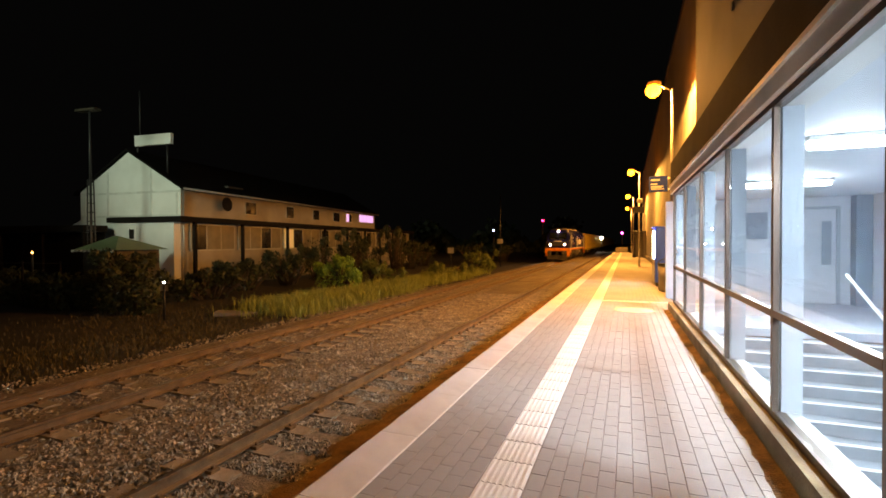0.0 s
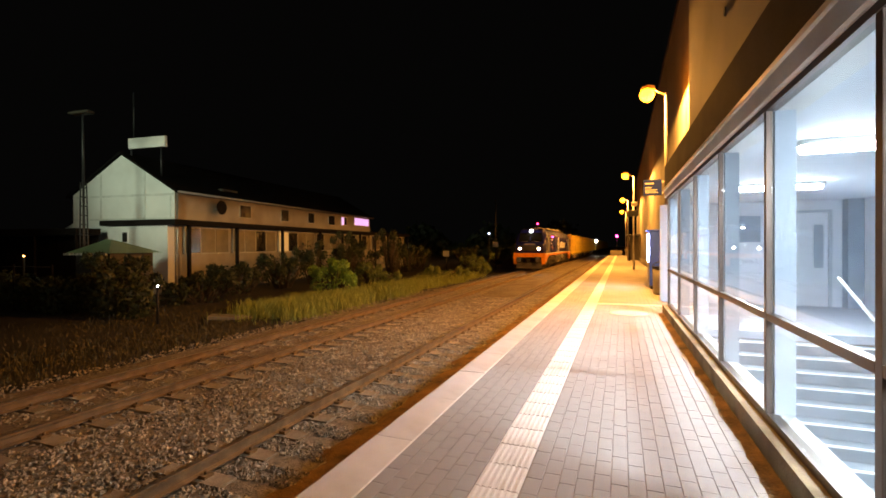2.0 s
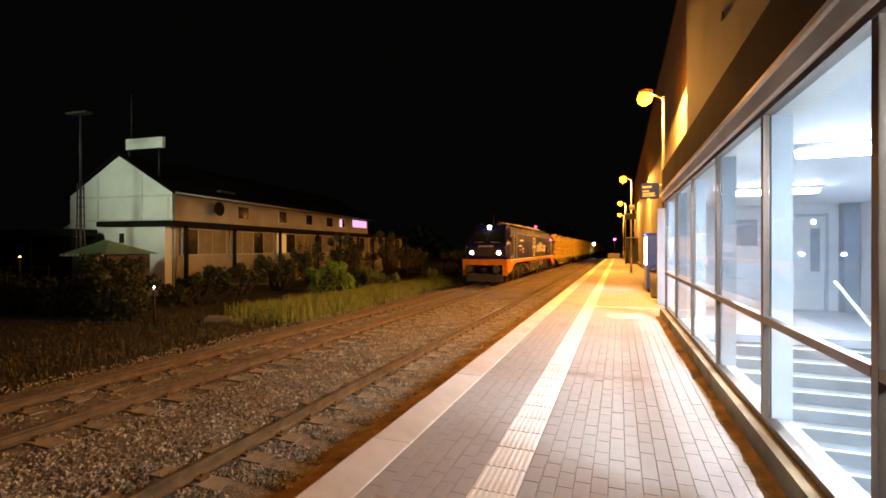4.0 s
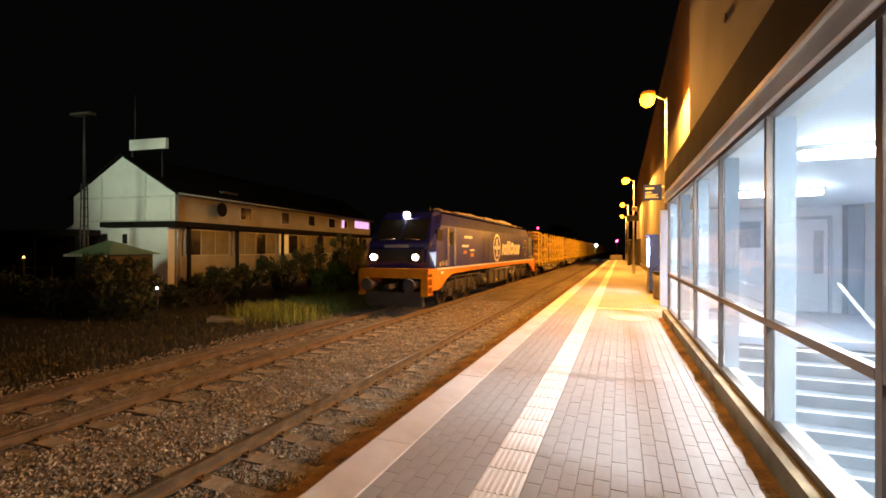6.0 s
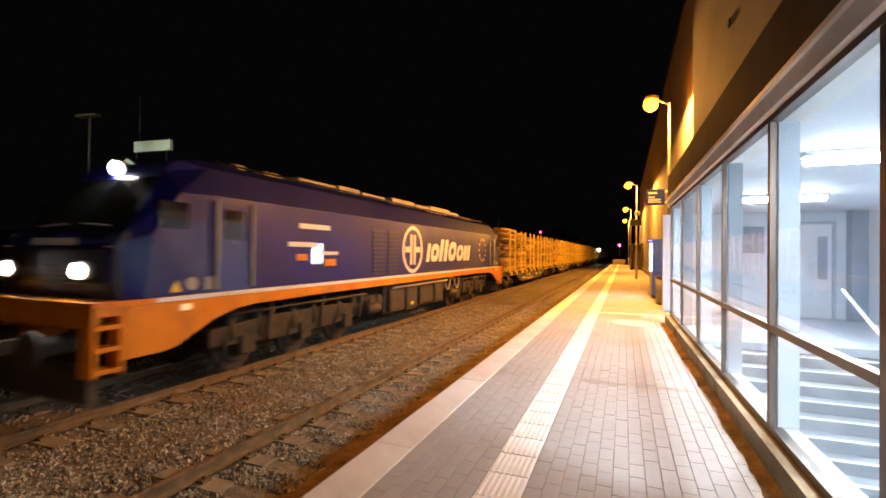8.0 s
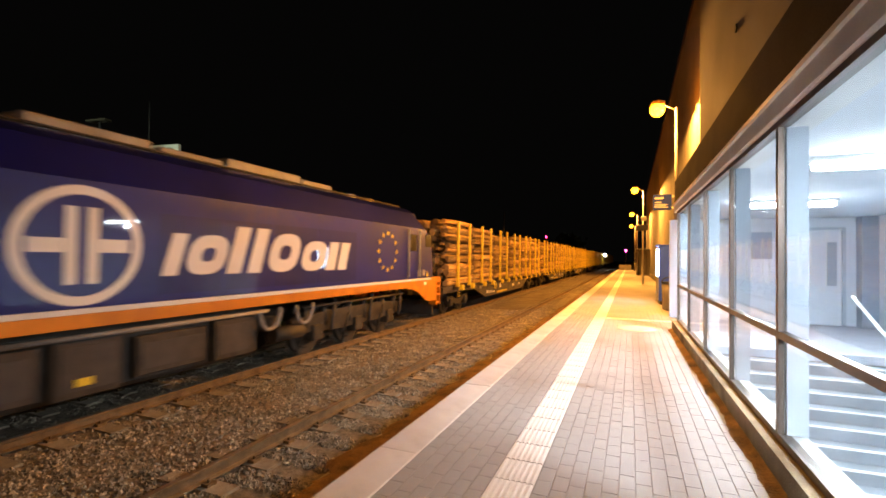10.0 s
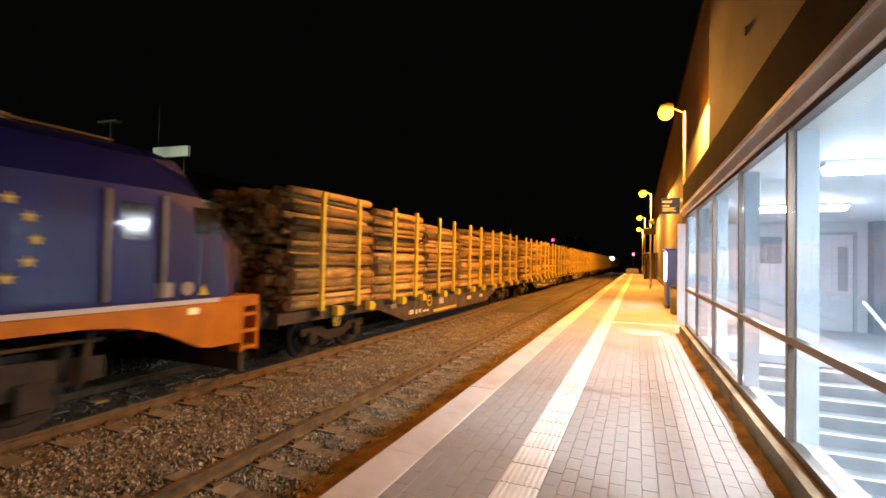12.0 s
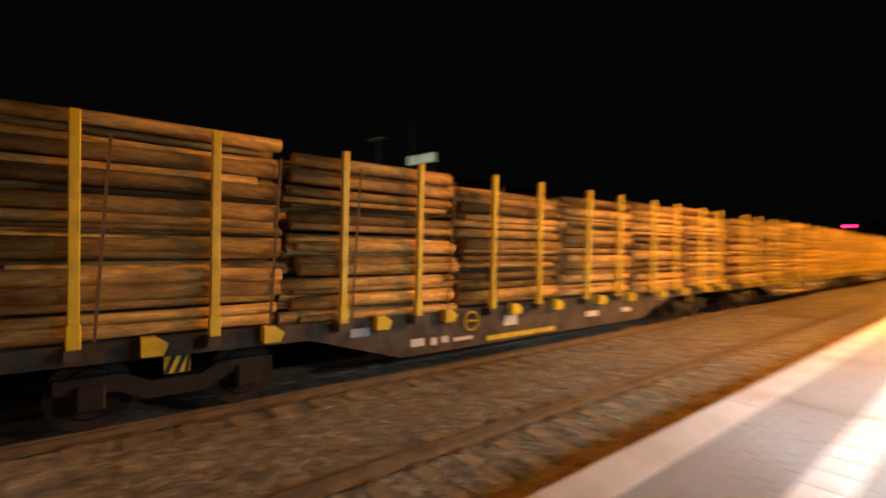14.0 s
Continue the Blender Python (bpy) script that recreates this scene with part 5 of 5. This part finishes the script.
def timber_wagon():
    wg = thing("timber_wagon", "grey bogie flat wagon with yellow stakes carrying logs", "freight wagon", group="timber wagons")
    L = 19.3
    for s in (-1, 1):
        bm = bmesh.new()
        prism(bm, [(-0.35, 1.16), (L - 0.05, 1.16), (L - 0.05, 0.93), (15.4, 0.90), (13.6, 0.40), (5.3, 0.40), (3.6, 0.90), (-0.35, 0.93)], "x", *sorted((s * 1.18, s * 1.26)))
        sole = part("solebar", bm, WAGON, wg, "grey-brown fish-belly side beam")
        if s > 0:
            for y, w, z, h, mm in ((5.5, 0.3, 0.56, 0.14, LETTER), (5.95, 0.14, 0.54, 0.14, LETTER), (6.2, 0.16, 0.56, 0.12, LETTER), (6.5, 0.5, 0.55, 0.07, LETTER), (7.9, 0.4, 0.72, 0.22, LETTER), (7.4, 2.2, 0.46, 0.10, YELLOW), (10.9, 0.5, 0.66, 0.14, LETTER), (12.6, 0.4, 0.66, 0.12, LETTER), (4.3, 0.35, 0.86, 0.14, GALV), (14.6, 0.4, 0.86, 0.12, GALV)):
                part("marking_panel", cells((1.262, 1.268, y, y + w, z, z + h)), mm, sole, "pale marking panel")
            bm = bmesh.new()
            for q in range(16):
                a, b = 2 * math.pi * q / 16, 2 * math.pi * (q + 1) / 16
                tube(bm, (1.33, 6.9 + 0.18 * math.cos(a), 0.92 + 0.18 * math.sin(a)), (1.33, 6.9 + 0.18 * math.cos(b), 0.92 + 0.18 * math.sin(b)), 0.02, seg=5)
            tube(bm, (1.26, 6.9, 0.92), (1.33, 6.9, 0.92), 0.03, seg=6)
            tube(bm, (1.33, 6.72, 0.92), (1.33, 7.08, 0.92), 0.015, seg=5)
            part("brake_wheel", bm, YELLOW, sole, "yellowed brake hand wheel")
        part("buffer", tube(bmesh.new(), (s * 0.875, -0.35, 1.05), (s * 0.875, -0.62, 1.05), 0.2, seg=14), BOGIE, wg)
        part("buffer", tube(bmesh.new(), (s * 0.875, L - 0.05, 1.05), (s * 0.875, L + 0.22, 1.05), 0.2, seg=14), BOGIE, wg)
    part("deck", cells((-1.17, 1.17, -0.3, L - 0.1, 1.0, 1.17)), WAGON, wg)
    part("end_beam", cells((-1.26, 1.26, -0.36, -0.352, 0.85, 1.165)), WAGON, wg)
    stake_me = None
    for k in range(6):
        for d in (0.78, 2.22):
            for s in (-1, 1):
                y = PITCH * k + d
                if stake_me is None:
                    bm = bmesh.new()
                    box(bm, -0.045, 0.045, -0.055, 0.055, 0.0, 2.66, 0.012)
                    box(bm, -0.055, 0.055, -0.07, 0.07, -0.02, 0.26, 0.012)
                    stake_me = mesh_of("stake", bm, YELLOW)
                piece("stake", stake_me, wg, pose(s * 1.46, y, 1.17, random.uniform(-0.5, 0.5)))
                part("stake_shoe", cells((*sorted((s * 1.24, s * 1.5)), y - 0.08, y + 0.08, 1.03, 1.15)), WAGON, wg) if k < 6 and s > 0 else None
        for d in (1.55, 3.0):
            bm = bmesh.new()
            y = PITCH * k + d
            prism(bm, [(y - 0.13, 0.97), (y + 0.10, 0.97), (y + 0.16, 1.10), (y + 0.02, 1.20), (y - 0.13, 1.20)], "x", 1.27, 1.44)
            part("folding_latch", bm, YELLOW, wg, "yellow folded container latch")
    for y0 in (1.85, 17.2):
        for s in (-1, 1):
            bm = bmesh.new()
            prism(bm, [(y0 - 1.25, 0.55), (y0 - 1.25, 0.72), (y0 - 0.55, 0.72), (y0 - 0.3, 0.58), (y0 + 0.3, 0.58), (y0 + 0.55, 0.72), (y0 + 1.25, 0.72), (y0 + 1.25, 0.55), (y0 + 0.6, 0.50), (y0 + 0.35, 0.36), (y0 - 0.35, 0.36), (y0 - 0.6, 0.50)], "x", *sorted((s * 0.96, s * 1.06)))
            bg = part("bogie_frame", bm, BOGIE, wg)
            for d in (-0.9, 0.9):
                part("axle_box", box(bmesh.new(), *sorted((s * 0.9, s * 1.14)), y0 + d - 0.15, y0 + d + 0.15, 0.32, 0.64, 0.03), BOGIE, bg)
            hz = part("hazard_plate", cells((*sorted((s * 1.10, s * 1.14)), y0 - 0.15, y0 + 0.15, 0.66, 0.96)), YELLOW, bg, "yellow and black striped plate")
            hz.data.materials.append(BLACK)
            bm = bmesh.new()
            for q in (-0.13, -0.01, 0.11):
                prism(bm, [(y0 + q - 0.03, 0.665), (y0 + q + 0.03, 0.665), (y0 + min(0.149, q + 0.15), 0.955), (y0 + min(0.145, q + 0.09), 0.955)], "x", *sorted((s * 1.141, s * 1.145)))
            part("hazard_stripe", bm, BLACK, bg)
        for d in (-0.9, 0.9):
            part("wheelset", wheelset(bmesh.new(), 0.46), BOGIE, wg, m=pose(0, y0 + d, 0.46))
    return wg


first = timber_wagon()
WAGONS = [first] + [copy_thing(first, Matrix()) for _ in range(8)]
for k, wg in enumerate(WAGONS):
    MOVING.append((wg, FIRST + WAGON_PITCH * k))
    for i in range(6):
        log_stack(k, i)
    if k < 2:
        for ch in wg.children:
            if ch.name.startswith("wheelset"):
                ROLLING.append((ch, 0.46, tuple(ch.location)))
MOVING.append((loco, 0.0))


def front_at(t):
    """Where the front of the locomotive stands: it brakes slowly."""
    return 4.597558e-05 * t ** 5 - 0.002023522 * t ** 4 + 0.0289907 * t ** 3 + 0.001625895 * t ** 2 - 7.748905 * t + 57.80


def motions():
    steps = [0.5 * k for k in range(29)]
    for ob, behind in MOVING:
        walk(ob, [(t, pose(TRACK_FAR, front_at(t) + behind, RAIL_Z)) for t in steps])
    ticks = [k / 15 for k in range(211)]
    for ob, r, at in ROLLING:
        walk(ob, [(t, pose(*at) @ Matrix.Rotation((front_at(t) - front_at(0)) / -r, 4, "X").inverted()) for t in ticks])

# ---- paving, piece by piece ----
def slab_mesh(name, lx, ly, h, material, bevel=0.006, ribs=0):
    bm = bmesh.new()
    o = [(-lx / 2, -h), (-lx / 2, -bevel), (-lx / 2 + bevel, 0), (lx / 2 - bevel, 0), (lx / 2, -bevel), (lx / 2, -h)]
    prism(bm, o, "y", -ly / 2, ly / 2)
    for k in range(ribs):
        x = -lx / 2 + lx * (k + 0.5) / ribs
        prism(bm, [(x - 0.013, 0), (x - 0.008, 0.005), (x + 0.008, 0.005), (x + 0.013, 0)], "y", -ly / 2 + 0.005, ly / 2 - 0.005)
    return mesh_of(name, bm, material)


def lay(name, label, material, cells_xy, mesh, pick):
    """Lays pieces: those that pick() takes are objects of their own, the rest one mesh."""
    host = thing(name, label, "paving", kind="structure")
    rest_v, rest_f = [], []
    base = np.array([v.co for v in mesh.vertices])
    faces = [list(p.vertices) for p in mesh.polygons]
    n = 0
    for x, y in cells_xy:
        z = random.uniform(-0.001, 0.001)
        if n < 300 and pick(x, y):
            piece(name.split("_")[-1], mesh, host, pose(x, y, z, random.uniform(-0.12, 0.12), random.uniform(-0.15, 0.15)))
            n += 1
        else:
            k = len(rest_v)
            rest_v += (base + (x, y, z)).tolist()
            rest_f += [[i + k for i in f] for f in faces]
    me = bpy.data.meshes.new(name)
    me.from_pydata(rest_v, [], rest_f)
    me.materials.append(material)
    ob = new(name + "_rest", me)
    ob.parent = host
    tagged(ob, kind="stuff")
    return host


edge_me = slab_mesh("edge_slab", 0.354, 1.06, 0.11, EDGE, 0.01)
lay("edge_slab", "pale concrete edge slabs along the platform", EDGE, [(PLAT_EDGE + 0.178, -9 + 1.066 * k + 0.16) for k in range(79)], edge_me, lambda x, y: y < 60)
tile_me = slab_mesh("tactile_tile", 0.296, 0.344, 0.06, TACTILE, 0.003, ribs=7)
lay("tactile_tile", "white ribbed guiding tiles let into the paving", TACTILE, [(-0.772, -6 + 0.35 * k) for k in range(232)], tile_me, lambda x, y: y < 70)
cross_me = slab_mesh("crossing_tile", 0.296, 0.296, 0.06, TACTILE, 0.003, ribs=6)
lay("crossing_tile", "white guiding tiles that turn off towards the stair hall", TACTILE, [(-0.47 + 0.30 * k, 13.3) for k in range(8)], cross_me, lambda x, y: True)

left, right = [], []
PX, PY = 0.109, 0.2155
for k in range(40):
    for r in range(400):
        y = -6 + PY * r + (PY / 2 if k % 2 else 0)
        if y > PLAT_END - 0.2:
            break
        if k < 6:
            left.append((PLAT_EDGE + 0.362 + 0.1108 * (k + 0.5), y))
        x = -0.615 + PX * (k + 0.5)
        hall_x = 1.145 - 0.012 * y - 0.20
        if (y < 11.9 and x < hall_x) or (y >= 11.9 and x < 1.70 and not (13.1 < y < 13.5)):
            right.append((x, y))
paver_me = slab_mesh("edge_paver", 0.1062, 0.2112, 0.06, PAVER, 0.003)
lay("edge_paver", "grey concrete block paving between edge and guiding strip", PAVER, left, paver_me, lambda x, y: 1.8 < y < 9.5)
wide_me = slab_mesh("walkway_paver", 0.1044, 0.2112, 0.06, PAVER, 0.003)
lay("walkway_paver", "grey concrete block paving of the walkway", PAVER, right, wide_me, lambda x, y: 2.6 < y < 6.2)

pebbles("ballast_stones", 19000, (-6.75, -4.45, -0.5, 22), BED_Z + 0.015, 0.032, STONE, "grey and rusty crushed stone between the tracks")
pebbles("ballast_crib", 15000, (-4.3, -2.9, 0.0, 24), BED_Z + 0.010, 0.028, STONE, "crushed stone between the sleepers of the platform track", True)
pebbles("ballast_far", 10500, (-9.4, -6.75, -1.5, 26), BED_Z + 0.008, 0.028, STONE, "crushed stone of the through track", True)
pebbles("ballast_verge", 4500, (-10.6, -9.4, -2, 26), BED_Z - 0.01, 0.03, STONE, "crushed stone beside the through track")

motions()
